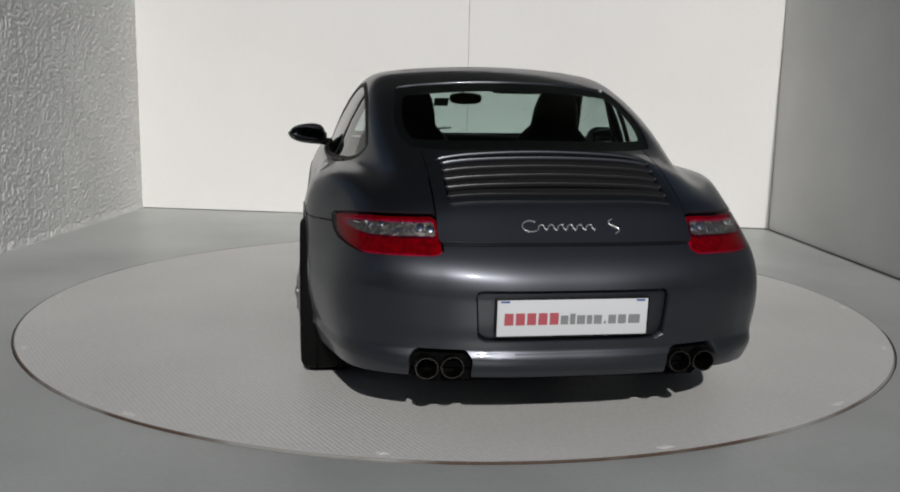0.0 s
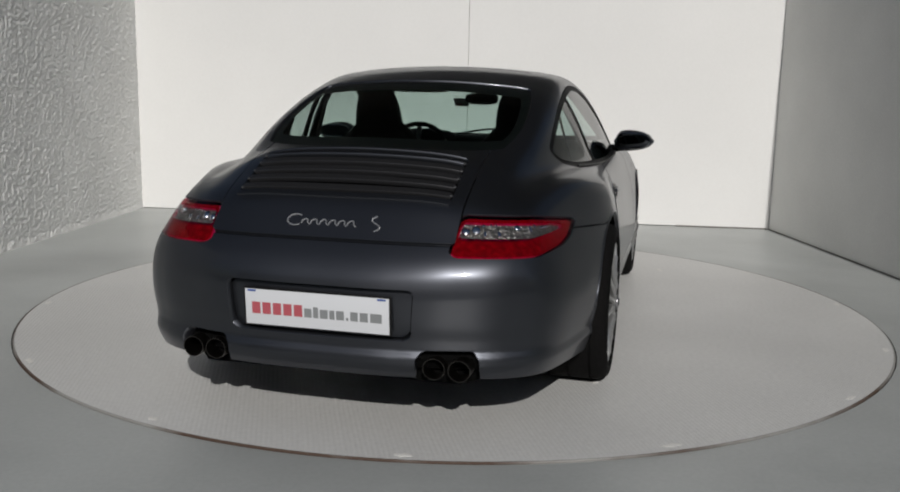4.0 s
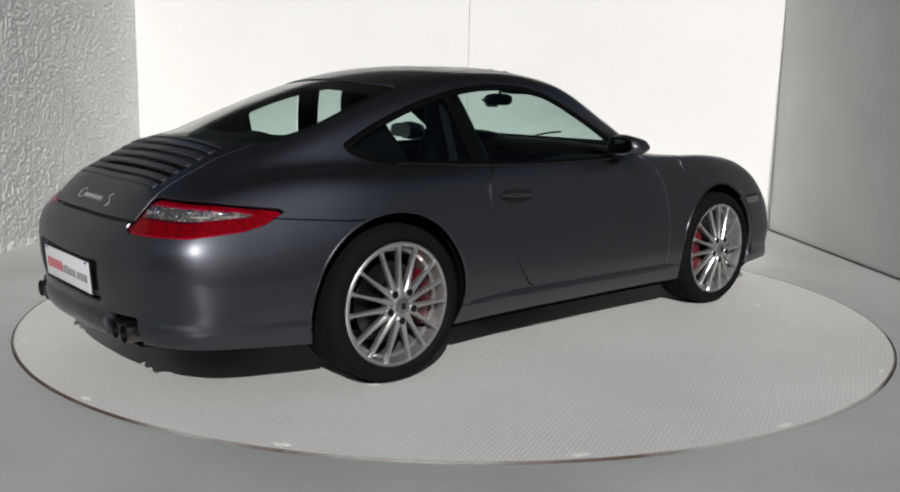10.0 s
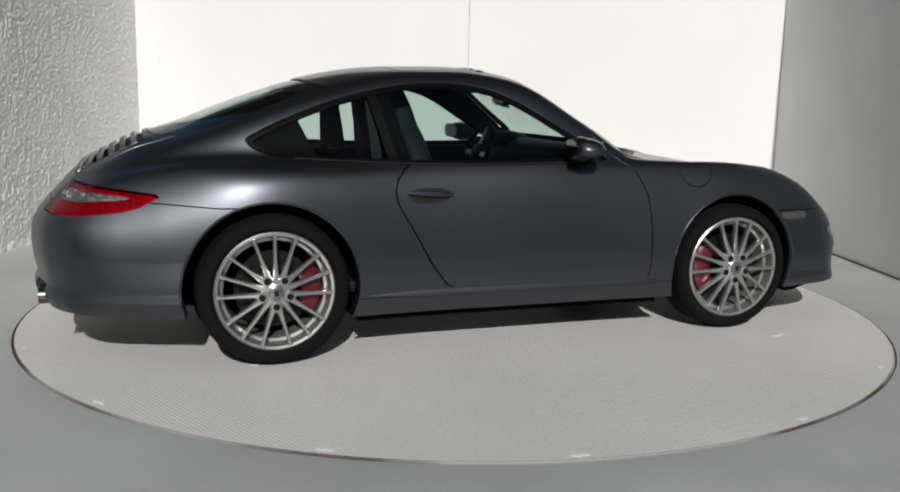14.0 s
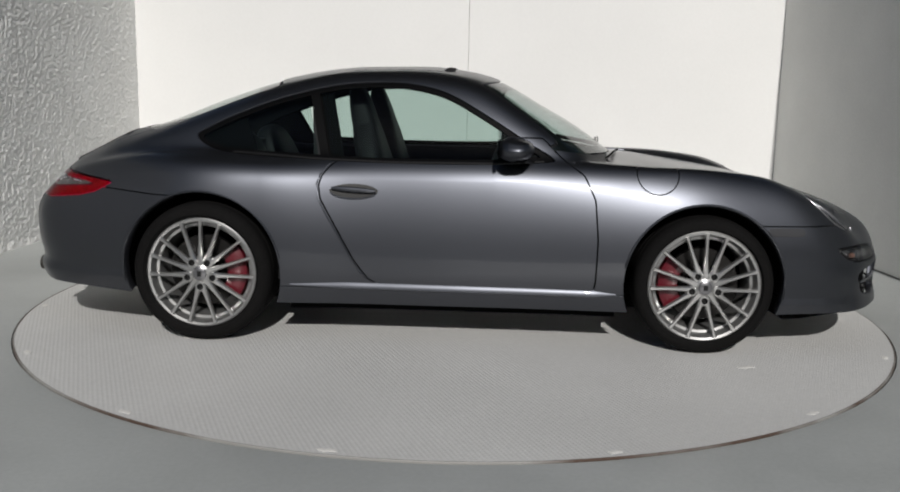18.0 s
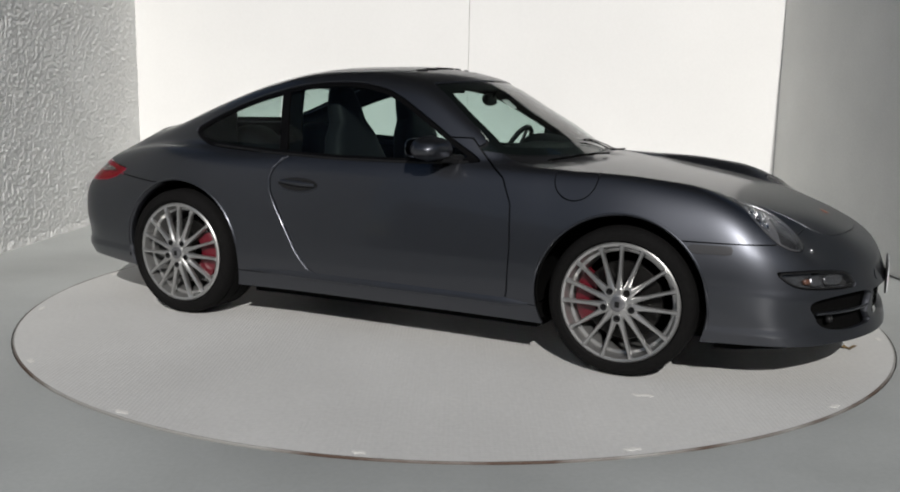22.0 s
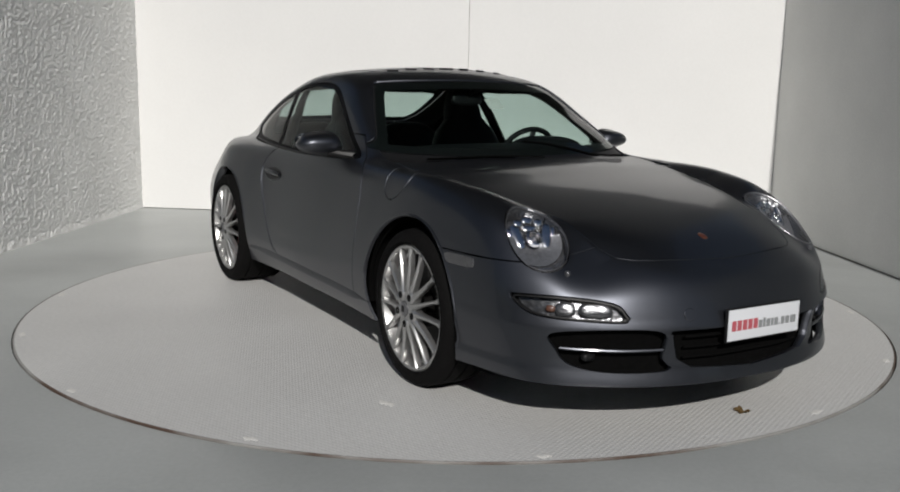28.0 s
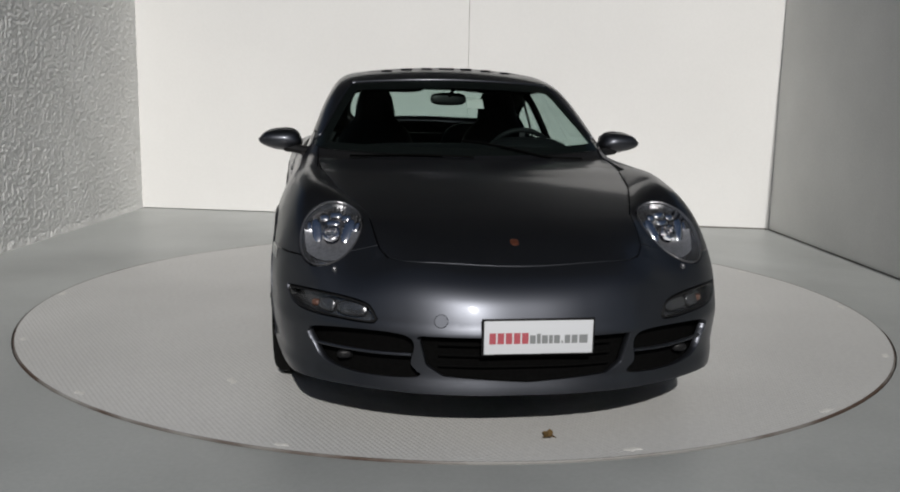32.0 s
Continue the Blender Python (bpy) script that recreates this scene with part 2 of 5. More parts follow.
# left wall: coarse stucco with real relief
way, face = wall_frame(LEFT_END, CORNER_LEFT)
long = (CORNER_LEFT - LEFT_END).length
start = long - 3.6
columns, rows_ = 560, 370
verts, faces = [], []
for j in range(rows_ + 1):
    for i in range(columns + 1):
        u, v = start + (long - start) * i / columns, SIDE_HIGH * j / rows_
        p = Vector((u, 0, v))
        h = noise.fractal(p * 40, 0.6, 2.3, 4) * 0.0062 + noise.noise(p * 12) * 0.003
        foot = max(0.0, 1 - v / 0.05) * (0.008 + 0.006 * noise.noise(Vector((u * 9, 3, 0))))
        verts.append(LEFT_END + way * u + face * (h + foot) + Vector((0, 0, v - 0.01 if j == 0 else v)))
for j in range(rows_):
    for i in range(columns):
        k = j * (columns + 1) + i
        faces.append((k, k + 1, k + columns + 2, k + columns + 1))
left = slab("wall_left", LEFT_END, CORNER_LEFT + way * 0.3, -0.02, SIDE_HIGH, 0.2, STUCCO, "grey stucco wall", -0.012)
mesh_object("stucco_coat", verts, faces, STUCCO, left, "coarse grey rough-cast stucco", sharp=180)

# right wall: smooth render, thin dark strip along its foot
way, face = wall_frame(CORNER_RIGHT, RIGHT_END)
right = slab("wall_right", CORNER_RIGHT - way * 0.0, RIGHT_END, 0.0, SIDE_HIGH, 0.2, SIDEWALL, "smooth grey rendered wall")
slab("foot_strip_right", CORNER_RIGHT + way * 0.01, RIGHT_END, -0.002, 0.006, 0.02, SEAM, "thin dark strip at the foot of the grey wall", 0.012)

# an unseen wall behind the camera, added to block the bright low sky
UNSEEN_WALL = material("unseen_wall_grey", (0.22, 0.215, 0.20), 0.9, vary=0.1, size=2, stain=0.15, bump=0.1, bump_size=20)
slab("unseen_wall", Vector((-16, -13.0, 0)), Vector((16, -13.0, 0)), -0.02, 5.0, 0.3, UNSEEN_WALL, "unseen grey wall added to block the low sky")

# unseen roof over the back, added to darken reflections and shade the wall's top
ADDED_ROOF = material("unseen_roof_dark", (0.06, 0.06, 0.058), 0.9, vary=0.1, size=3, stain=0.15)
bm = bmesh.new()
add_box(bm, (7.6, 5.3, 0.2), pose(0, 1.55, WALL_HIGH + 0.1, 0, 0, 0), 0.01)
tagged(part("added_roof", bm, ADDED_ROOF, None, "unseen dark flat roof added for the car's reflections"), kind="structure")

# ---- turntable ----
PLATE = material("grey_painted_tread_plate", (0.565, 0.563, 0.55), 0.5, vary=0.05, size=5, stain=0.07)


def add_tread(m):
    """Raised studs of tread plate in crossed rows as a bump, in the disc's own space."""
    n, links = m.node_tree.nodes, m.node_tree.links
    where, turn, wave, wave2, mult, lift = (n.new("ShaderNode" + k) for k in ("TexCoord", "Mapping", "TexWave", "TexWave", "Math", "Bump"))
    turn.inputs["Rotation"].default_value = (0, 0, radians(-25))
    links.new(where.outputs["Object"], turn.inputs["Vector"])
    for w, d, dense in ((wave, "X", 17.75), (wave2, "Y", 17.75)):
        w.wave_type, w.bands_direction, w.wave_profile = "BANDS", d, "SIN"
        w.inputs["Scale"].default_value = dense
        links.new(turn.outputs[0], w.inputs["Vector"])
    mult.operation = "MULTIPLY"
    links.new(wave.outputs["Fac"], mult.inputs[0])
    links.new(wave2.outputs["Fac"], mult.inputs[1])
    lift.inputs["Strength"].default_value, lift.inputs["Distance"].default_value = 0.45, 0.003
    links.new(mult.outputs[0], lift.inputs["Height"])
    links.new(lift.outputs[0], n["Principled BSDF"].inputs["Normal"])


add_tread(PLATE)
turntable = thing("turntable", "round grey painted steel turntable with a tread pattern", "turntable")
bm = bmesh.new()
add_lathe(bm, [(DISC_R - 0.03, -0.10), (DISC_R, -0.10), (DISC_R, -0.003), (DISC_R - 0.004, 0.0)], pose(0, 0, 0, 90), 180)
bmesh.ops.create_circle(bm, cap_ends=True, radius=DISC_R - 0.004, segments=180, matrix=pose(0, 0, 0))
bmesh.ops.remove_doubles(bm, verts=bm.verts, dist=1e-4)
bmesh.ops.recalc_face_normals(bm, faces=bm.faces)
part("deck_plate", bm, PLATE, turntable, "grey painted tread plate", sharp=30)
RIMSTEEL = material("worn_rim_steel", (0.2, 0.19, 0.18), 0.6, 0.2)

# rust where the paint has worn off the rim
tree = RIMSTEEL.node_tree
where, patch, reach, mix = (tree.nodes.new("ShaderNode" + k) for k in ("TexCoord", "TexNoise", "MapRange", "Mix"))
patch.inputs["Scale"].default_value, patch.inputs["Detail"].default_value = 1.1, 7
reach.inputs[1].default_value, reach.inputs[2].default_value = 0.44, 0.56
mix.data_type = "RGBA"
mix.inputs["A"].default_value, mix.inputs["B"].default_value = (0.30, 0.295, 0.28, 1), (0.085, 0.055, 0.04, 1)
tree.links.new(where.outputs["Object"], patch.inputs["Vector"])
tree.links.new(patch.outputs["Fac"], reach.inputs[0])
tree.links.new(reach.outputs[0], mix.inputs["Factor"])
tree.links.new(mix.outputs["Result"], tree.nodes["Principled BSDF"].inputs["Base Color"])
bm = bmesh.new()
add_lathe(bm, [(DISC_R - 0.006, 0.0), (DISC_R - 0.005, -0.0012), (DISC_R - 0.001, -0.0012), (DISC_R + 0.002, 0.002), (DISC_R + 0.002, 0.03)], pose(0, 0, 0, -90), 180)
bmesh.ops.recalc_face_normals(bm, faces=bm.faces)
part("rim_band", bm, RIMSTEEL, turntable, "dark worn steel rim")

# ---- the car's skin, in the car's space: x ahead, y to its left, z up ----
def spline(xs, ys):
    """A smooth curve through a few points, flat past its ends."""
    xs, ys = np.array(xs, float), np.array(ys, float)
    h = np.diff(xs)
    d = np.diff(ys) / h
    m = np.zeros(len(xs))
    m[1:-1] = (d[:-1] * h[1:] + d[1:] * h[:-1]) / (h[1:] + h[:-1])
    m[0], m[-1] = d[0], d[-1]

    def at(x):
        x = np.asarray(x, float)
        i = np.clip(np.searchsorted(xs, x) - 1, 0, len(h) - 1)
        t = np.clip((x - xs[i]) / h[i], 0, 1)
        t2, t3 = t * t, t * t * t
        return (ys[i] * (2 * t3 - 3 * t2 + 1) + m[i] * h[i] * (t3 - 2 * t2 + t)
                + ys[i + 1] * (3 * t2 - 2 * t3) + m[i + 1] * h[i] * (t3 - t2))
    return at


# lower body: centre line and fender crest heights, half widths, ends in plan and in profile
BODY_MID = spline([-2.3, -2.16, -2.12, -2.06, -2.0, -1.95, -1.85, -1.71, -1.6, -1.4, -1.0, 0.0, 0.7, 0.9, 1.2, 1.5, 1.75, 1.9, 2.05, 2.12, 2.18, 2.3],
                  [0.50, 0.662, 0.703, 0.762, 0.812, 0.838, 0.885, 0.955, 0.965, 0.93, 0.88, 0.86, 0.875, 0.875, 0.835, 0.785, 0.725, 0.675, 0.604, 0.568, 0.53, 0.42])
BODY_FENDER = spline([-2.3, -2.1, -1.9, -1.6, -1.2, -0.8, 0.0, 0.6, 1.0, 1.3, 1.5, 1.65, 1.8, 1.95, 2.1, 2.3],
                     [0.54, 0.695, 0.795, 0.862, 0.885, 0.875, 0.875, 0.883, 0.882, 0.851, 0.810, 0.743, 0.648, 0.546, 0.46, 0.36])
BODY_WIDE = spline([-2.3, -2.0, -1.8, -1.6, -1.25, -0.9, -0.5, 0.0, 0.4, 0.8, 1.15, 1.5, 1.8, 2.3],
                   [0.74, 0.785, 0.830, 0.874, 0.926, 0.916, 0.892, 0.887, 0.887, 0.898, 0.907, 0.874, 0.832, 0.73])
NOSE_PLAN = spline([-0.2, 0, 0.2, 0.4, 0.6, 0.75, 0.88, 1.0], [2.185, 2.195, 2.185, 2.135, 2.03, 1.905, 1.73, 1.50])
NOSE_SIDE = spline([0.1, 0.16, 0.20, 0.23, 0.26, 0.29, 0.34, 0.40, 0.44, 0.48, 0.52, 0.56, 0.60, 0.70, 1.0], [0.045, 0.001, -0.005, 0.0, 0.008, 0.012, 0.010, 0.005, 0.018, 0.032, 0.048, 0.069, 0.097, 0.175, 0.38])
TAIL_PLAN = spline([-0.25, 0, 0.25, 0.45, 0.65, 0.8, 0.9, 1.0], [2.197, 2.205, 2.197, 2.160, 2.08, 1.95, 1.78, 1.50])
TAIL_SIDE = spline([0.1, 0.2, 0.24, 0.275, 0.30, 0.316, 0.335, 0.362, 0.42, 0.5, 0.56, 0.60, 0.64, 0.67, 0.70, 1.0], [0.13, 0.060, 0.032, 0.014, 0.008, 0.010, 0.020, 0.020, 0.008, 0.0, 0.001, 0.008, 0.026, 0.048, 0.075, 0.24])
ROOF = spline([-2.8, -2.2, -1.9, -1.7, -1.55, -1.25, -0.95, -0.65, -0.35, -0.05, 0.18, 0.45, 0.62, 0.85, 1.1, 1.7],
              [0.3, 0.70, 0.865, 0.965, 1.025, 1.145, 1.243, 1.302, 1.318, 1.312, 1.266, 1.124, 1.028, 0.864, 0.68, 0.2])
CABIN_WIDE = spline([-2.2, -1.9, -1.6, -1.3, -1.0, -0.6, -0.2, 0.2, 0.5, 0.8, 1.1],
                    [0.42, 0.52, 0.60, 0.675, 0.725, 0.765, 0.775, 0.775, 0.76, 0.72, 0.66])

SHOULDER = spline([-2.0, -1.7, -1.2, -0.6, 0.7, 1.2, 1.8], [1.35, 0.95, 0.40, 0.34, 0.42, 0.66, 0.85])
TUCK = spline([-2.2, -1.6, -1.1, -0.7, 0.8, 1.2, 1.6, 2.1], [1.3, 1.0, 0.6, 1.1, 1.1, 0.5, 0.6, 0.9])
WIDEST = spline([-1.7, -1.2, -0.7, 0.8, 1.2, 1.7], [0.455, 0.46, 0.40, 0.40, 0.445, 0.455])


def soft_max(k, *parts):
    top = np.maximum.reduce(parts)
    return top + k * np.log(sum(np.exp((p - top) / k) for p in parts))


def body_field(x, y, z):
    """Below zero inside the car's skin."""
    a = np.abs(y)
    hump = np.exp(-(np.maximum(0.66 - a, 0) / 0.20) ** 2)
    # the bonnet is crowned and the wings rise from a crease along its edges
    edge = np.interp(x, [0.7, 0.95, 1.3, 1.5, 1.66, 1.8], [0.70, 0.68, 0.615, 0.555, 0.505, 0.49])
    rise = np.clip((a - edge) / 0.13, 0, 1)
    crest = np.clip((x - 0.62) / 0.3, 0, 1) * np.clip((1.92 - x) / 0.25, 0, 1)
    hump = hump + (rise * (2 - rise) - hump) * crest
    top = BODY_MID(x) + (BODY_FENDER(x) - BODY_MID(x)) * hump - 0.35 * np.maximum(a - 0.70, 0) ** 2 * 4 - 0.05 * crest * np.minimum(a, edge) ** 2 * (1 - rise)
    up, down = np.maximum(z - WIDEST(x), 0), np.maximum(WIDEST(x) - z, 0)
    side = BODY_WIDE(x) - SHOULDER(x) * up ** 2 - TUCK(x) * down ** 2
    # moulded lips low on the bumpers
    def step(high, low):
        t = np.clip((high - z) / (high - low), 0, 1)
        return t * t * (3 - 2 * t)
    side = side + np.clip((-1.42 - x) / 0.1, 0, 1) * 0.012 * step(0.325, 0.29) + np.clip((x - 1.42) / 0.1, 0, 1) * (0.003 * step(0.445, 0.405) + 0.010 * step(0.275, 0.245))
    lower = soft_max(np.interp(x, [-1.95, -1.45, 1.7, 2.0], [0.032, 0.028, 0.028, 0.019]), z - top, a - side, (x - NOSE_PLAN(a) + NOSE_SIDE(z)) * 0.9, (-x - TAIL_PLAN(a) + TAIL_SIDE(z)) * 0.9)
    lower = np.maximum(lower, 0.14 - z)
    lean = np.where(x > -0.3, 0.22 * y * y, -0.32 * y * y * np.clip((-x - 0.3) / 0.5, 0, 1))
    cabin = soft_max(0.028, (-x - 1.93) * 0.8, (z - ROOF(x + lean) + 0.13 * y * y) * 0.9, (a - CABIN_WIDE(x) + 0.30 * np.maximum(z - 0.85, -0.06) + 0.35 * np.maximum(z - 0.85, 0) ** 2) * 0.96)
    cabin = np.maximum(cabin, 0.5 - z)
    return -soft_max(np.interp(x, [0.2, 0.7], [0.022, 0.009]), -lower, -cabin)


def skin(step=0.016):
    """Meshes the skin on a grid and pulls each corner onto the surface: points, normals, triangles."""
    axes = [np.arange(-2.30, 2.30, step), np.arange(-1.0 - step / 2, 1.0 + step, step), np.arange(0.10, 1.38, step)]
    f = body_field(*np.meshgrid(*axes, indexing="ij"))
    inside = f < 0
    count = sum(inside[i:i - 1 or None, j:j - 1 or None, k:k - 1 or None].astype(int) for i in (0, 1) for j in (0, 1) for k in (0, 1))
    mixed = (count > 0) & (count < 8)
    index = np.full(mixed.shape, -1)
    index[mixed] = np.arange(mixed.sum())
    p = np.argwhere(mixed) * step + np.array([a[0] + step / 2 for a in axes])

    def slope(q):
        e = 1e-4
        return np.stack([(body_field(*(q + e * d).T) - body_field(*(q - e * d).T)) / (2 * e) for d in np.eye(3)], 1)
    for _ in range(8):
        d = slope(p)
        p = p - np.clip(body_field(*p.T) / (d * d).sum(1), -0.01, 0.01)[:, None] * d
    d = slope(p)
    n = d / np.linalg.norm(d, axis=1)[:, None]
    quads = []
    for axis in range(3):
        b, c = (axis + 1) % 3, (axis + 2) % 3
        low = np.take(inside, range(inside.shape[axis] - 1), axis)
        high = np.take(inside, range(1, inside.shape[axis]), axis)
        for change, flip in ((low & ~high, False), (~low & high, True)):
            at = np.argwhere(change)
            at = at[(at[:, b] > 0) & (at[:, c] > 0) & (at[:, b] < mixed.shape[b]) & (at[:, c] < mixed.shape[c])]
            ring = []
            for db, dc in ((1, 1), (0, 1), (0, 0), (1, 0)):
                q = at.copy()
                q[:, b] -= db
                q[:, c] -= dc
                ring.append(index[tuple(q.T)])
            ring = np.stack(ring, 1)
            quads.append(ring[:, ::-1] if flip else ring)
    quads = np.concatenate(quads)
    return p, n, np.concatenate([quads[:, [0, 1, 2]], quads[:, [0, 2, 3]]])


def cut(m, f):
    """The side of a skin on which f is below zero, with a clean new edge along f = 0."""
    p, n, t = m
    f = np.where(np.abs(f) < 1e-7, 1e-7, f)
    s = f < 0
    c = s[t].sum(1)
    out, edges, rows = [t[c == 3]], [], []
    for k in (1, 2):
        q = t[c == k]
        odd = np.argmax(s[q] if k == 1 else ~s[q], axis=1)
        r = np.arange(len(q))
        rows.append(np.stack([q[r, odd], q[r, (odd + 1) % 3], q[r, (odd + 2) % 3]], 1))
    pairs = np.concatenate([x[:, [0, 1]] for x in rows] + [x[:, [0, 2]] for x in rows])
    keys, back = np.unique(np.sort(pairs, 1), axis=0, return_inverse=True)
    back = back.reshape(-1)
    w = (f[keys[:, 0]] / (f[keys[:, 0]] - f[keys[:, 1]]))[:, None]
    p = np.concatenate([p, p[keys[:, 0]] * (1 - w) + p[keys[:, 1]] * w])
    n = np.concatenate([n, n[keys[:, 0]] * (1 - w) + n[keys[:, 1]] * w])
    ids = back + len(f)
    l1, l2 = len(rows[0]), len(rows[1])
    ab, ac = ids[:l1 + l2], ids[l1 + l2:]
    out.append(np.stack([rows[0][:, 0], ab[:l1], ac[:l1]], 1))
    out.append(np.stack([ab[l1:], rows[1][:, 1], rows[1][:, 2]], 1))
    out.append(np.stack([ab[l1:], rows[1][:, 2], ac[l1:]], 1))
    t = np.concatenate(out)
    used, t = np.unique(t, return_inverse=True)
    n = n[used] / np.linalg.norm(n[used], axis=1)[:, None]
    return p[used], n, t.reshape(-1, 3)


def region(points, smooth=True):
    """Signed distance to a closed outline in a plane, below zero inside."""
    pts = np.array(points, float)
    if smooth:
        fine = []
        for i in range(len(pts)):
            a, b, c, d = pts[i - 1], pts[i], pts[(i + 1) % len(pts)], pts[(i + 2) % len(pts)]
            for s in np.arange(0, 1, 0.125):
                fine.append(0.5 * (2 * b + (c - a) * s + (2 * a - 5 * b + 4 * c - d) * s * s + (3 * b - a - 3 * c + d) * s ** 3))
        pts = np.array(fine)

    def at(u, v):
        low, high = pts.min(0) - 0.1, pts.max(0) + 0.1
        near = (u > low[0]) & (u < high[0]) & (v > low[1]) & (v < high[1])
        out = np.full(len(u), 0.1)
        q = np.stack([u, v], 1)[near]
        best, odd = np.full(len(q), 1e9), np.zeros(len(q), bool)
        for a, b in zip(pts, np.roll(pts, -1, 0)):
            d = b - a
            s = np.clip(((q - a) @ d) / (d @ d + 1e-12), 0, 1)
            best = np.minimum(best, np.hypot(*(q - a - s[:, None] * d).T))
            if a[1] != b[1]:
                odd ^= ((a[1] > q[:, 1]) != (b[1] > q[:, 1])) & (q[:, 0] < (b[0] - a[0]) * (q[:, 1] - a[1]) / (b[1] - a[1]) + a[0])
        out[near] = np.where(odd, -best, best)
        return out
    return at


def sheet(name, m, mat, parent, label="", inset=0.0, lip=0.012):
    """A piece of skin as an object, set in along its normals, with its edges turned inwards."""
    p, n, t = m
    p = p - n * inset
    e = np.concatenate([t[:, [0, 1]], t[:, [1, 2]], t[:, [2, 0]]])
    _, first, number = np.unique(np.sort(e, 1), axis=0, return_index=True, return_counts=True)
    rim = e[first[number == 1]]
    faces = t.tolist()
    if lip and len(rim):
        k = len(p)
        a, b = p[rim[:, 0]], p[rim[:, 1]]
        na, nb = n[rim[:, 0]], n[rim[:, 1]]
        out = np.cross(b - a, na)
        out /= np.linalg.norm(out, axis=1)[:, None] + 1e-12
        edge = len(rim)
        p = np.concatenate([p, a, b, a - lip * na, b - lip * nb])
        n = np.concatenate([n, (out + na), (out + nb), out, out])
        n /= np.linalg.norm(n, axis=1)[:, None]
        i = np.arange(edge)
        faces += np.stack([k + i + edge, k + i, k + i + 2 * edge, k + i + 3 * edge], 1).tolist()
    return mesh_object(name, p, faces, mat, parent, label, normals=n)


car = thing("sports_car", "dark grey metallic sports coupe parked on the turntable", "car")
WHEEL_X, WHEEL_Z = 1.175, 0.33
# centre and radius of the front and rear wheel arches
ARCHES = ((1.169, 0.369), (-1.182, 0.381))

SIDE_GLASS = region([(-1.262, 0.962), (-1.20, 0.915), (-1.05, 0.886), (-0.66, 0.868), (-0.28, 0.858), (0.17, 0.862), (0.44, 0.876), (0.46, 0.895), (0.34, 0.965),
                     (0.20, 1.052), (0.0, 1.165), (-0.14, 1.212), (-0.32, 1.232), (-0.576, 1.215), (-0.852, 1.148), (-1.071, 1.066), (-1.21, 1.000)])
DOOR = region([(-0.53, 1.0), (-0.535, 0.875), (-0.575, 0.845), (-0.612, 0.80), (-0.628, 0.755), (-0.618, 0.69), (-0.541, 0.556), (-0.46, 0.41), (-0.39, 0.318), (-0.33, 0.288), (-0.26, 0.279),
               (0.62, 0.284), (0.662, 0.287), (0.672, 0.33), (0.677, 0.526), (0.662, 0.711), (0.61, 0.82), (0.50, 0.90), (0.40, 1.0)], False)
SCREEN = region([(-0.715, 0.925), (-0.40, 0.905), (0.0, 0.90), (0.40, 0.905), (0.715, 0.925), (0.68, 0.985), (0.60, 1.12), (0.535, 1.215), (0.48, 1.235), (0.25, 1.247),
                 (0.0, 1.252), (-0.25, 1.247), (-0.48, 1.235), (-0.535, 1.215), (-0.60, 1.12), (-0.68, 0.985)])
REAR_GLASS = region([(-0.43, 0.978), (0.0, 0.985), (0.43, 0.978), (0.505, 1.0), (0.53, 1.08), (0.50, 1.19), (0.44, 1.216), (0.2, 1.236), (0.0, 1.24), (-0.2, 1.236), (-0.44, 1.216),
                     (-0.50, 1.19), (-0.53, 1.08), (-0.505, 1.0)])
TAIL_LAMP = region([(-1.075, 0.782), (-1.10, 0.77), (-1.180, 0.668), (-1.167, 0.655), (-0.90, 0.652), (-0.72, 0.672), (-0.655, 0.692), (-0.595, 0.735), (-0.61, 0.745), (-0.84, 0.774)], False)
FOG_LAMP = region([(0.70, 0.50), (0.73, 0.508), (0.90, 0.508), (1.06, 0.490), (1.11, 0.45), (1.115, 0.432), (1.05, 0.428), (0.85, 0.437), (0.76, 0.455)])
BONNET = region([(0.76, 0.0), (0.76, 0.3), (0.74, 0.60), (0.70, 0.70), (0.95, 0.68), (1.30, 0.615), (1.50, 0.555), (1.66, 0.505), (1.8, 0.49), (1.875, 0.478), (1.935, 0.448), (1.975, 0.4), (2, 0.335), (2.016, 0.25), (2.028, 0.15), (2.034, 0.07), 
                 (2.036, 0.0), (2.034, -0.07), (2.028, -0.15), (2.016, -0.25), (2, -0.335), (1.975, -0.4), (1.935, -0.448), (1.875, -0.478), (1.8, -0.49), (1.66, -0.505), (1.50, -0.555), (1.30, -0.615), (0.95, -0.68), (0.70, -0.70), (0.74, -0.60), (0.76, -0.3)], False)
GRILLE_MID = region([(-0.362, 0.398), (0.362, 0.398), (0.335, 0.30), (0.28, 0.268), (0.0, 0.250), (-0.28, 0.268), (-0.335, 0.30)], False)
GRILLE_SIDE = region([(0.705, 0.388), (0.405, 0.397), (0.388, 0.30), (0.365, 0.262), (0.55, 0.255), (0.66, 0.275), (0.70, 0.32)])
RECESS = region([(-0.325, 0.545), (0.325, 0.545), (0.335, 0.53), (0.325, 0.385), (0.30, 0.370), (-0.30, 0.370), (-0.325, 0.385), (-0.335, 0.53)], False)
PIPES = region([(0.345, 0.10), (0.345, 0.31), (0.365, 0.338), (0.53, 0.338), (0.55, 0.31), (0.55, 0.10)], False)
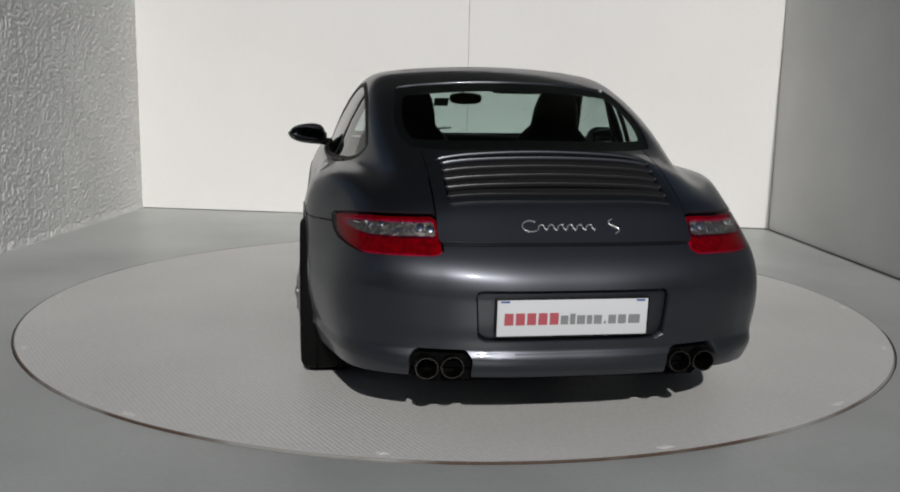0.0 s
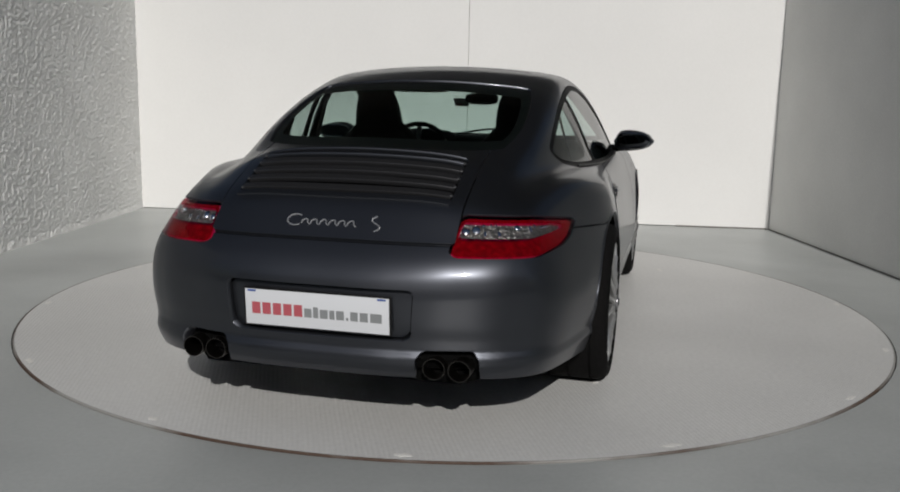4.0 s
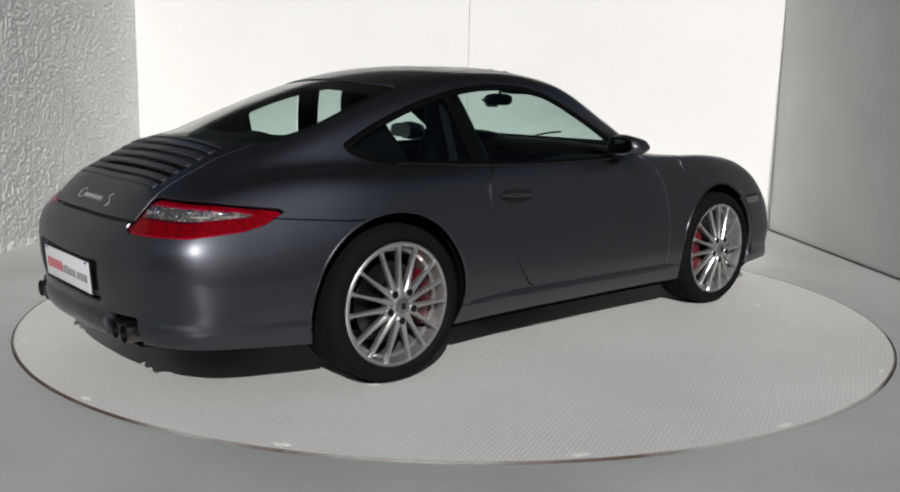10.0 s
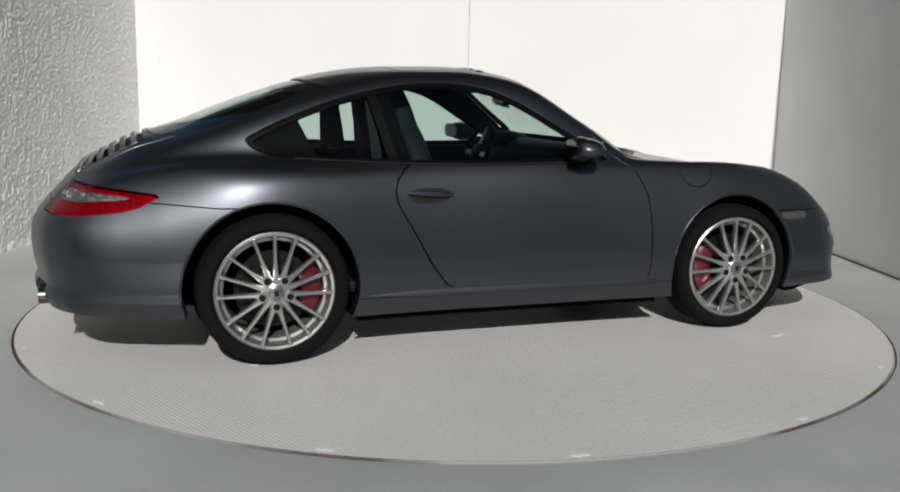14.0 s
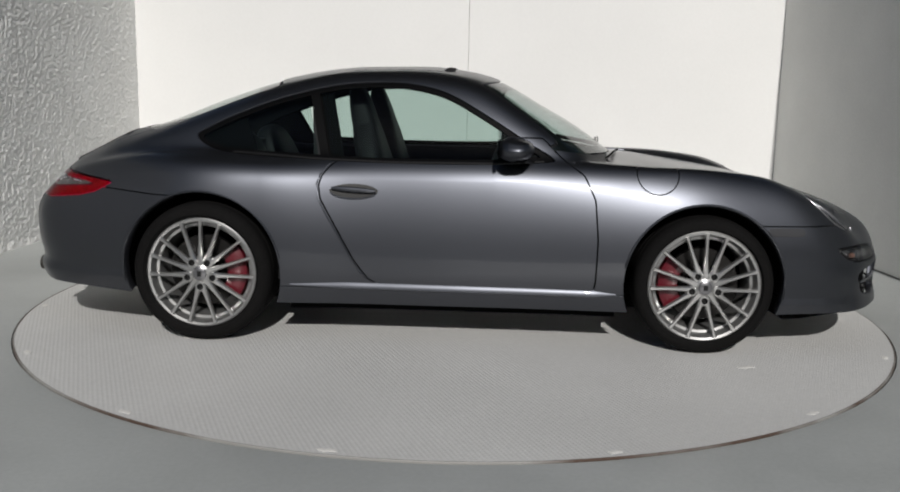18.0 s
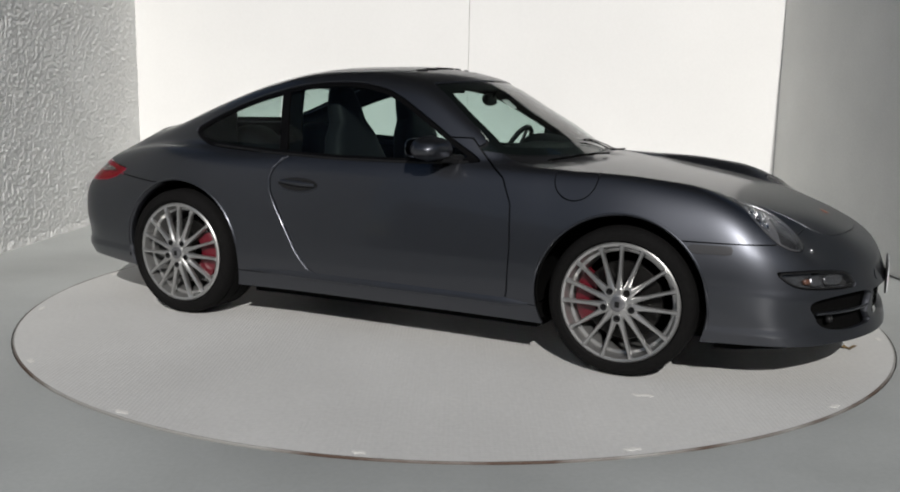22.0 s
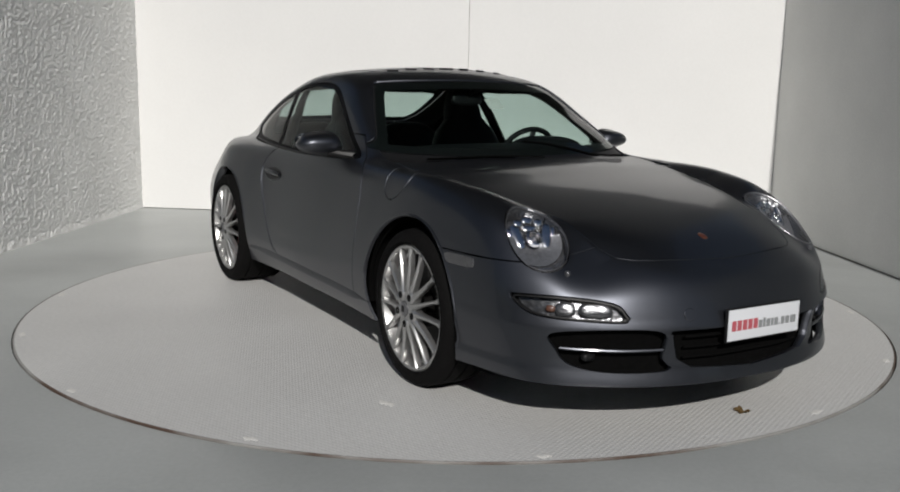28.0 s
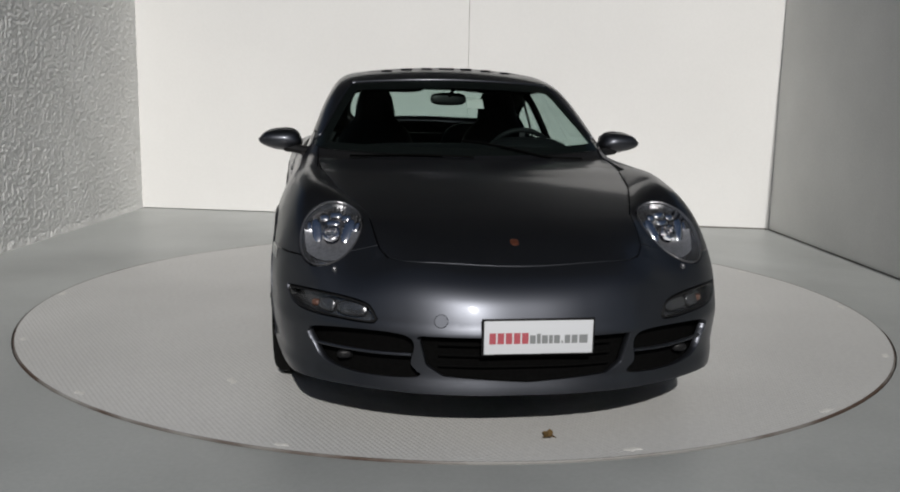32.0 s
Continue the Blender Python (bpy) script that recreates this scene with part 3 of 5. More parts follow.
SUNROOF = region([(-0.08, -0.40), (-0.06, 0.0), (-0.08, 0.40), (-0.11, 0.43), (-0.50, 0.43), (-0.53, 0.40), (-0.53, -0.40), (-0.50, -0.43), (-0.11, -0.43)], False)
TAIL_WINDOW = region([(-1.088, 0.760), (-1.100, 0.755), (-1.134, 0.712), (-0.90, 0.708), (-0.70, 0.724), (-0.69, 0.731), (-0.76, 0.744), (-0.90, 0.755)], False)
MARKER = region([(1.445, 0.598), (1.46, 0.603), (1.61, 0.603), (1.62, 0.598), (1.62, 0.572), (1.60, 0.566), (1.47, 0.566), (1.448, 0.585)], False)
HEAD_MID, HEAD_AXIS = np.array([1.735, 0.648, 0.700]), np.array([0.62, 0.16, 0.77])


def head_field(p):
    """Oval headlamp outline on the slope of the wing."""
    axis = HEAD_AXIS / np.linalg.norm(HEAD_AXIS)
    q = p * np.array([1, 0, 1]) + np.abs(p) * np.array([0, 1, 0]) - HEAD_MID
    across = np.cross(axis, [0, 0, 1.0])
    across /= np.linalg.norm(across)
    along = np.cross(across, axis)
    u, v = q @ across, q @ along
    return (np.hypot(u / 0.112, v / 0.178) - 1) * 0.12 + np.where(np.abs(q @ axis) > 0.25, 1.0, 0.0)


OUTLINES = {
    "arch": lambda p, x, y, z, a: np.maximum.reduce([r - np.hypot(x - c, z - WHEEL_Z) for c, r in ARCHES]) - np.where(a < 0.55, 9, 0),
    "side_glass": lambda p, x, y, z, a: np.where(a > 0.42, SIDE_GLASS(x, z), 1.0),
    "door": lambda p, x, y, z, a: np.where(a > 0.42, np.maximum(DOOR(x, z), z - 0.985), 1.0),
    "screen": lambda p, x, y, z, a: np.where(x > -0.05, SCREEN(y, z), 1.0),
    "rear_glass": lambda p, x, y, z, a: np.where(x < -0.5, REAR_GLASS(y, z), 1.0),
    "lid": lambda p, x, y, z, a: np.maximum.reduce([a - 0.452, 0.693 - z, x + 1.60 - 0.25 * a * a]),
    "tail_lamp": lambda p, x, y, z, a: np.where((x < -1.5) & (a > 0.3), TAIL_LAMP((a + x) / 2 ** 0.5, z), 1.0),
    "fog_lamp": lambda p, x, y, z, a: np.where((x > 1.5) & (a > 0.3), FOG_LAMP((x - a) / 2 ** 0.5, z), 1.0),
    "head": lambda p, x, y, z, a: np.where(x > 1.4, head_field(p), 1.0),
    "bonnet": lambda p, x, y, z, a: np.where(z > 0.55, BONNET(x, y), 1.0),
    "grille": lambda p, x, y, z, a: np.where(x > 1.8, np.minimum(GRILLE_MID(y, z), GRILLE_SIDE(a, z)), 1.0),
    "front_bumper": lambda p, x, y, z, a: np.maximum(1.20 - x, z - np.where(x > 1.80, 0.60 + 0.9 * np.maximum(x - 1.80, 0), 0.612)),
    "rear_bumper": lambda p, x, y, z, a: np.maximum(x + 1.25, z - np.interp(x, [-2.1, -1.9, -1.7, -1.4], [0.687, 0.69, 0.715, 0.692])),
    "sill": lambda p, x, y, z, a: np.maximum(z - 0.272, np.abs(x) - 0.95),
    "front_wing": lambda p, x, y, z, a: np.maximum(0.30 - x - np.where(z > 0.88, -0.35, 0), np.where(x < 0.72, z - 0.905, -1.0)),
    "recess": lambda p, x, y, z, a: np.where(x < -1.9, RECESS(y, z), 1.0),
    "pipes": lambda p, x, y, z, a: np.where(x < -1.8, PIPES(a, z), 1.0),
    "louvres": lambda p, x, y, z, a: np.where(z > 0.7, np.maximum(a - 0.400, np.abs(x + 1.832 - 0.06 * a * a) - 0.133), 1.0),
    "fuel_flap": lambda p, x, y, z, a: np.where(y < -0.5, np.hypot(x - 0.946, z - 0.838) - 0.096, 1.0),
    "sunroof": lambda p, x, y, z, a: np.where(z > 1.2, SUNROOF(x, y), 1.0),
    "cowl": lambda p, x, y, z, a: np.where((x > 0.5) & (x < 1.0), np.maximum(a - 0.70, z - 0.935), 1.0),
}


def field(key, p):
    return OUTLINES[key](p, *p.T, np.abs(p[:, 1]))


HALF_GAP = 0.0027
whole = skin()


def piece(m, wanted, without, extra=None):
    """The part of a skin inside one outline and outside others, with a joint round it."""
    for key, gap in [(k, HALF_GAP if k != "door" else 0.0048) for k in wanted]:
        m = cut(m, field(key, m[0]) + gap)
    for key in without:
        m = cut(m, HALF_GAP - field(key, m[0]))
    if extra:
        m = cut(m, extra(m[0]))
    return m


def foot(x):
    """Height of the painted body's lower edge."""
    return np.interp(x, [-2.2, -1.5, -1.3, -0.8, 0.8, 1.3, 1.6, 2.2], [0.245, 0.212, 0.195, 0.187, 0.187, 0.19, 0.20, 0.207])


base = cut(whole, foot(whole[0][:, 0]) - whole[0][:, 2])
base = cut(base, field("arch", base[0]))
glazing = ["screen", "rear_glass", "side_glass"]
lamps = ["head", "tail_lamp", "fog_lamp"]
halves = [cut(base, 0.001 - base[0][:, 1]), cut(base, base[0][:, 1] + 0.001)]
doors, tails, heads, fogs = [], [], [], []
for k, half in enumerate(halves):
    doors.append(sheet("door", piece(half, ["door"], ["side_glass"]), PAINT, car, "closed door of the coupe"))
    wing = piece(half, ["front_wing"], ["door", "bonnet", "head", "front_bumper", "side_glass", "screen", "sill", "cowl", "fuel_flap"])
    sheet("front_wing", wing, PAINT, car)
    sheet("sill", piece(half, ["sill"], ["door"]), PAINT, car)
    sheet("side_window", piece(half, ["side_glass"], [], lambda p: p[:, 0] * -1 - 0.610 - 0.25 * (p[:, 2] - 1.0)), GLASS, car, "tinted door window", 0.006, 0)
    sheet("quarter_window", piece(half, ["side_glass"], [], lambda p: p[:, 0] + 0.675 + 0.25 * (p[:, 2] - 1.0)), GLASS, car, "tinted rear quarter window", 0.006, 0)
    m = piece(half, ["side_glass"], [])
    sheet("window_frame", cut(m, -0.022 - field("side_glass", m[0])), GLOSSBLACK, car, "black window surround", 0.003, 0.012)
    sheet("pillar", piece(half, ["side_glass"], [], lambda p: np.abs(p[:, 0] + 0.6425 + 0.25 * (p[:, 2] - 1.0)) - 0.022), GLOSSBLACK, car, "black window pillar", 0.004, 0.012)
    sheet("pillar_trim", piece(half, ["side_glass"], [], lambda p: np.abs(p[:, 0] + 0.598 + 0.25 * (p[:, 2] - 1.0)) - 0.045), DARK, car, "black inner pillar lining", 0.030, 0.012)
    m = cut(m, m[0][:, 0] + 1.00 + 0.45 * (m[0][:, 2] - 1.0))
    sheet("quarter_trim", m, DARK, car, "black inner lining behind the quarter window", 0.030, 0.012)
    # lamps: backing, lenses and reflectors behind them
    m = piece(half, ["tail_lamp"], [])
    tail = sheet("tail_lamp", m, REDBACK, car, "red tail lamp with a clear upper window", 0.017, 0)
    in_window = lambda p: TAIL_WINDOW((np.abs(p[:, 1]) + p[:, 0]) / 2 ** 0.5, p[:, 2])
    sheet("red_lens", cut(m, -in_window(m[0])), RED, tail, "red lens", 0.001, 0)
    sheet("clear_lens", cut(m, in_window(m[0])), CLEAR, tail, "clear lens", 0.001, 0)
    sheet("lamp_reflector", cut(m, in_window(m[0])), FACET, tail, "faceted silver reflector", 0.0145, 0)
    tails.append(tail)
    m = piece(half, ["head"], [])
    head = sheet("headlamp", m, BOWL, car, "oval clear headlamp", 0.070, 0)
    sheet("lens", m, CLEAR, head, "clear lens", 0.001, 0)
    sheet("lamp_ring", cut(m, -0.004 - field("head", m[0])), ALLOYDARK, head, "thin grey trim ring", -0.002, 0.010)
    sheet("lamp_wall", cut(m, -0.003 - field("head", m[0])), LAMPDARK, head, "dark side wall", 0.006, 0.068)
    heads.append(head)
    m = piece(half, ["fog_lamp"], [])
    fog = sheet("front_lamp_unit", m, LAMPDARK, car, "clear indicator and fog lamp unit", 0.035, 0)
    sheet("lens", m, CLEAR, fog, "clear lens", 0.001, 0)
    sheet("lamp_ring", cut(m, -0.007 - field("fog_lamp", m[0])), BLACK, fog, "black edge", 0.0, 0.04)
    fogs.append(fog)
    m = cut(half, MARKER(half[0][:, 0], half[0][:, 2]) + np.where(half[0][:, 2] > 0.7, 1, 0))
    sheet("side_marker", m, MARKERLENS, car, "narrow clear side marker lamp", -0.003, 0.006)
shell = piece(base, [], ["door", "front_wing", "sill", "bonnet", "cowl", "lid", "tail_lamp", "rear_bumper", "front_bumper", "head", "sunroof"] + glazing, lambda p: p[:, 0] - 1.2)
sheet("body_shell", shell, PAINT, car, "roof and rear quarters in grey paint")
sheet("sunroof", piece(base, ["sunroof"], []), PAINT, car, "", -0.001)
sheet("fuel_flap", piece(halves[1], ["fuel_flap"], ["door", "bonnet", "cowl"]), PAINT, car, "round fuel filler flap")
sheet("bonnet", piece(base, ["bonnet"], ["screen", "head"]), PAINT, car)
for half in halves:
    sheet("cowl", piece(half, ["cowl"], ["bonnet", "screen"]), BLACK, car, "black plastic cowl under the windscreen", 0.008)
lid = piece(base, ["lid"], ["rear_glass", "louvres"])
lid_ob = sheet("engine_lid", lid, PAINT, car)
sheet("front_bumper", piece(base, ["front_bumper"], ["bonnet", "head", "fog_lamp", "grille"]), PAINT, car, "", 0, 0.03)
sheet("rear_bumper", piece(base, ["rear_bumper"], ["tail_lamp", "lid", "recess", "pipes"]), PAINT, car, "", 0, 0.045)
sheet("plate_recess", piece(base, ["recess"], []), PAINT, car, "", 0.026, 0)
sheet("windscreen", piece(base, ["screen"], []), GLASS, car, "tinted windscreen", 0.006, 0)
sheet("rear_window", piece(base, ["rear_glass"], []), GLASS, car, "tinted heated rear window", 0.006, 0)
# dark structure behind the joints and grilles, and the cabin lining
inner = base
for key in glazing + lamps:
    inner = cut(inner, -field(key, inner[0]))
sheet("inner_structure", cut(inner, inner[0][:, 2] - 0.93), DARK, car, "dark structure behind the panels", 0.045, 0)
lining = base
for key in glazing:
    lining = cut(lining, -0.004 - field(key, lining[0]))
lining = cut(lining, 0.90 - lining[0][:, 2])
sheet("headliner", lining, LEATHER, car, "dark cabin lining", 0.016, 0)
# louvres of the engine lid
m = piece(base, ["louvres"], [])
louvres = sheet("louvre_grille", m, DARK, car, "black engine vent with dark louvres", 0.024, 0)
ridge = lambda p: p[:, 0] - 0.06 * p[:, 1] ** 2
q = cut(base, np.maximum(np.abs(ridge(base[0]) + 1.976) - 0.010, np.abs(base[0][:, 1]) - 0.405) + np.where(base[0][:, 2] < 0.72, 1.0, 0.0))
sheet("spoiler_lip", q, PAINT, lid_ob, "raised painted lip of the spoiler", -0.008, 0.012)
for k in range(5):
    low = -1.948 + k * 0.0500
    q = cut(m, low - ridge(m[0]))
    q = cut(q, ridge(q[0]) - low - 0.021)
    q = cut(q, np.abs(q[0][:, 1]) - 0.396)
    sheet("louvre", q, PAINT if k == 4 else SLAT, louvres, "", -0.004, 0.02)
    # beads added at both ends of each slat stand for the glints there
    for s in (-1, 1):
        end = q[0][np.argmax(q[0][:, 1] * s)]
        bm = bmesh.new()
        add_blob(bm, (0.018, 0.012, 0.009), Matrix.Translation(tuple(end)), 2.4, 10)
        part("louvre_glint", bm, ALLOYDARK, louvres, "small grey bead for the glint at a louvre's end")
# black printed borders of the large panes
for key, wide in (("rear_glass", 0.034), ("screen", 0.036)):
    m = piece(base, [key], [])
    sheet("glass_border", cut(m, -wide - field(key, m[0])), BLACK, car, "black printed glass border", 0.009, 0)

# ---- the car's other parts ----
bm = bmesh.new()
xs = [x / 50 for x in range(-104, 103)]
rim = []
for x in xs:
    wide = float(BODY_WIDE(x)) - (0.13 if abs(x) < 0.8 else 0.05)
    if x > 1.2:
        wide = min(wide, float(np.interp(x, [1.5, 1.65, 1.83, 1.95, 2.04], [0.82, 0.77, 0.66, 0.50, 0.36])))
    if x < -1.2:
        wide = min(wide, float(np.interp(-x, [1.50, 1.65, 1.80, 1.95, 2.10], [0.72, 0.70, 0.66, 0.58, 0.46])))
    if abs(abs(x) - WHEEL_X) < 0.385:
        wide = 0.56
    rim.append((x, wide))
loop = [(x, w) for x, w in rim] + [(x, -w) for x, w in rim[::-1]]
low = [bm.verts.new((x, y, (0.145 if abs(x) < 1.5 else 0.165) if x > -1.5 else 0.21)) for x, y in loop]
high = [bm.verts.new((x, y, 0.255)) for x, y in loop]
n = len(loop)
for i in range(n):
    bm.faces.new((low[i], low[(i + 1) % n], high[(i + 1) % n], high[i]))
for i in range(len(xs) - 1):
    j = n - 1 - i
    bm.faces.new((low[i], low[j], low[j - 1], low[i + 1]))
    bm.faces.new((high[i], high[i + 1], high[j - 1], high[j]))
part("underbody", bm, DARK, car, "black underbody tray")

# wheels
def spoke_mesh(inner, side, spread, root):
    """A spoke out to the rim: from the radius inner, set to one side, to the angle spread."""
    bm = bmesh.new()
    steps = 8
    rows = []
    for k in range(steps + 1):
        s = k / steps
        end_x, end_z = 0.247 * math.sin(spread), 0.247 * math.cos(spread)
        mid = Vector((side + (end_x - side) * s, 0, inner + (end_z - inner) * s))
        across = Vector((end_z - inner, 0, side - end_x)).normalized()
        out = -0.021 + 0.017 * math.sin(s * math.pi * 0.5)
        half = 0.0098 * (1 - 0.22 * s) + root * max(0, 1 - s * 2.2) ** 1.4 + 0.006 * max(0, s - 0.88) / 0.12
        deep = 0.034 - 0.010 * s
        rows.append([bm.verts.new(mid + across * a + Vector((0, out + d, 0))) for a, d in ((-half, 0.007), (-half * 0.5, 0.0), (half * 0.5, 0.0), (half, 0.007), (half * 0.8, deep), (-half * 0.8, deep))])
    for a, b in zip(rows, rows[1:]):
        for i in range(6):
            bm.faces.new((a[i], a[(i + 1) % 6], b[(i + 1) % 6], b[i]))
    bm.faces.new(rows[0][::-1])
    bm.faces.new(rows[-1])
    bmesh.ops.recalc_face_normals(bm, faces=bm.faces)
    return bm


def make_wheel(radius, width, at):
    """A wheel whose outer face looks along its own -y."""
    rim = 0.2605
    bm = bmesh.new()
    add_lathe(bm, [(rim - 0.006, 0.0), (rim, 0.004), (rim, 0.016), (rim - 0.012, 0.022), (rim - 0.02, 0.05), (rim - 0.026, width - 0.05), (rim - 0.052, width - 0.05), (rim - 0.046, 0.056), (rim - 0.042, 0.050), (rim - 0.030, 0.047),
                   (rim - 0.022, 0.016), (rim - 0.017, 0.003)], n=72, closed=True)
    bmesh.ops.recalc_face_normals(bm, faces=bm.faces)
    wheel = part("wheel", bm, ALLOY, car, "silver alloy wheel with forked thin spokes", sharp=40)
    bm = bmesh.new()
    s = width
    add_lathe(bm, [(rim - 0.004, 0.012), (rim + 0.010, -0.004), (radius - 0.055, -0.010), (radius - 0.035, -0.009), (radius - 0.022, -0.004), (radius - 0.008, 0.010), (radius - 0.002, 0.028), (radius, 0.055), (radius - 0.007, 0.056), (radius - 0.007, 0.064), (radius, 0.065),
                   (radius, s / 2 - 0.006), (radius - 0.007, s / 2 - 0.005), (radius - 0.007, s / 2 + 0.005), (radius, s / 2 + 0.006), (radius, s - 0.065), (radius - 0.007, s - 0.064), (radius - 0.007, s - 0.056), (radius, s - 0.055), (radius - 0.002, s - 0.028), (radius - 0.012, s - 0.008), (radius - 0.035, s + 0.009), (rim + 0.01, s + 0.004), (rim - 0.01, s - 0.03)], n=96)
    bmesh.ops.recalc_face_normals(bm, faces=bm.faces)
    part("tyre", bm, RUBBER, wheel, "black low-profile tyre", sharp=50)
    # a forked pair of spokes from each of the five bolts, and a single one between the pairs
    shared = {}
    for k in range(15):
        kind = k % 3
        if kind in shared:
            spoke = new("spoke", shared[kind].data)
            spoke.parent = wheel
        else:
            fork = radians(14.5)
            spoke = part("spoke", (spoke_mesh(0.030, 0.0, 0.0, 0.010), spoke_mesh(0.070, -0.012, -fork, 0.004), spoke_mesh(0.070, 0.012, fork, 0.004))[kind], ALLOY, wheel)
            shared[kind] = spoke
        spoke.matrix_basis = pose(0, 0, 0, 0, 72 * (k // 3) + (0 if kind == 0 else 36), 0)
    bm = bmesh.new()
    add_lathe(bm, [(0.058, 0.02), (0.056, -0.008), (0.046, -0.017), (0.034, -0.022), (0.032, -0.018)], n=40)
    add_cap(bm, 0.0325, -0.018, n=40)
    bmesh.ops.recalc_face_normals(bm, faces=bm.faces)
    part("hub", bm, ALLOY, wheel)
    bm = bmesh.new()
    add_lathe(bm, [(0.032, -0.016), (0.031, -0.026), (0.024, -0.029), (0.004, -0.030)], n=32)
    add_cap(bm, 0.0045, -0.030, n=32)
    bmesh.ops.recalc_face_normals(bm, faces=bm.faces)
    part("hub_cap", bm, ALLOYDARK, wheel, "grey centre cap with a small crest")
    bm = bmesh.new()
    add_box(bm, (0.020, 0.004, 0.026), pose(0, -0.030, 0), 0.0015)
    part("crest", bm, BLACK, wheel, "small dark crest")
    nut = None
    for k in range(5):
        if nut is None:
            bm = bmesh.new()
            add_lathe(bm, [(0.0145, -0.014), (0.0145, -0.024), (0.011, -0.0245), (0.010, -0.012)], n=16)
            add_cap(bm, 0.0105, -0.013, n=16)
            bmesh.ops.recalc_face_normals(bm, faces=bm.faces)
            nut = part("wheel_bolt", bm, BLACK, wheel, "dark wheel bolt")
            boss = bmesh.new()
            add_lathe(boss, [(0.027, 0.02), (0.026, -0.014), (0.020, -0.0215), (0.0155, -0.022), (0.0145, -0.016)], n=20)
            bmesh.ops.recalc_face_normals(boss, faces=boss.faces)
            seat_ = part("bolt_seat", boss, ALLOY, wheel)
            ring_ = seat_
            bolt = nut
        else:
            bolt = tagged(new("wheel_bolt", nut.data), "dark wheel bolt")
            bolt.parent = wheel
            ring_ = new("bolt_seat", seat_.data)
            ring_.parent = wheel
        angle = radians(72 * k + 90 + 36 * 5)
        bolt.location = (0.063 * math.cos(angle), 0, 0.063 * math.sin(angle))
        ring_.location = bolt.location
    bm = bmesh.new()
    add_lathe(bm, [(0.060, 0.075), (0.168, 0.075), (0.170, 0.077), (0.170, 0.103), (0.168, 0.105), (0.060, 0.105)], n=56)
    add_lathe(bm, [(0.085, 0.03), (0.085, 0.075), (0.0, 0.075)], n=32)
    bmesh.ops.recalc_face_normals(bm, faces=bm.faces)
    part("brake_disc", bm, STEEL, wheel, "grey steel brake disc")
    wheel.matrix_basis = at
    return wheel


def make_caliper(at):
    bm = bmesh.new()
    rows = []
    for k in range(15):
        a = radians(-36 + 72 * k / 14)
        ease = 1 - abs(k - 7) / 7 * 0.25
        rows.append([bm.verts.new((r * math.cos(a), d, r * math.sin(a))) for r, d in ((0.105 + 0.02 * (1 - ease), 0.062), (0.118, 0.040), (0.178 * (0.9 + 0.1 * ease), 0.036), (0.205 * (0.92 + 0.08 * ease), 0.052), (0.205, 0.12), (0.11, 0.12))])
    for a, b in zip(rows, rows[1:]):
        for i in range(6):
            bm.faces.new((a[i], a[(i + 1) % 6], b[(i + 1) % 6], b[i]))
    bm.faces.new(rows[0][::-1])
    bm.faces.new(rows[-1])
    bmesh.ops.recalc_face_normals(bm, faces=bm.faces)
    cal = part("brake_caliper", bm, CALIPER, car, "red painted brake caliper", sharp=40)
    cal.matrix_basis = at
    return cal


FRONT, REAR = (0.324, 0.235, 0.868), (0.331, 0.295, 0.912)
for (radius, width, out), x, back in ((FRONT, WHEEL_X, 180), (REAR, -WHEEL_X, 0)):
    for turn in (0, 180):
        y = -out if turn == 0 else out
        make_wheel(radius, width, pose(x, y, radius, 0, 0, turn))
        # calipers sit behind the front axle and ahead of the rear one
        make_caliper(pose(x, y, radius, 0, 0, 0) @ Matrix.Diagonal((1 if back == 0 else -1, 1 if turn == 0 else -1, 1, 1)))

# rolled edges of the wheel arches
for (x, radius), low, high in ((ARCHES[0], -12, 168), (ARCHES[1], 12, 186)):
    for s in (-1, 1):
        path = []
        for k in range(33):
            a = radians(low + (high - low) * k / 32)
            px, pz = x + (radius + 0.004) * math.cos(a), WHEEL_Z + (radius + 0.004) * math.sin(a)
            way = np.array([0.0, -s, 0.0])
            q = np.array([px, s * 1.05, pz]) + np.arange(0, 0.5, 0.001)[:, None] * way
            i = int(np.argmax(body_field(*q.T) < 0))
            path.append(Vector(q[i]) + Vector((0, -s * 0.001, 0)))
        bm = bmesh.new()
        add_tube(bm, path, 0.006, 8)
        part("arch_lip", bm, PAINT, car, "rolled edge of the wheel arch")

# rolled panel edge behind each door
edge = [(-0.583, 0.850), (-0.620, 0.803), (-0.636, 0.757), (-0.626, 0.688), (-0.588, 0.616), (-0.549, 0.552), (-0.508, 0.480), (-0.468, 0.407), (-0.432, 0.358), (-0.397, 0.313)]
for s in (-1, 1):
    path = []
    for x, z in edge:
        q = np.array([x, s * 1.05, z]) + np.arange(0, 0.5, 0.001)[:, None] * np.array([0.0, -s, 0.0])
        path.append(Vector(q[int(np.argmax(body_field(*q.T) < 0))]) + Vector((0, -s * 0.001, 0)))
    bm = bmesh.new()
    add_tube(bm, path, 0.0042, 8)
    part("panel_edge", bm, PAINT, car, "rolled panel edge behind the door")

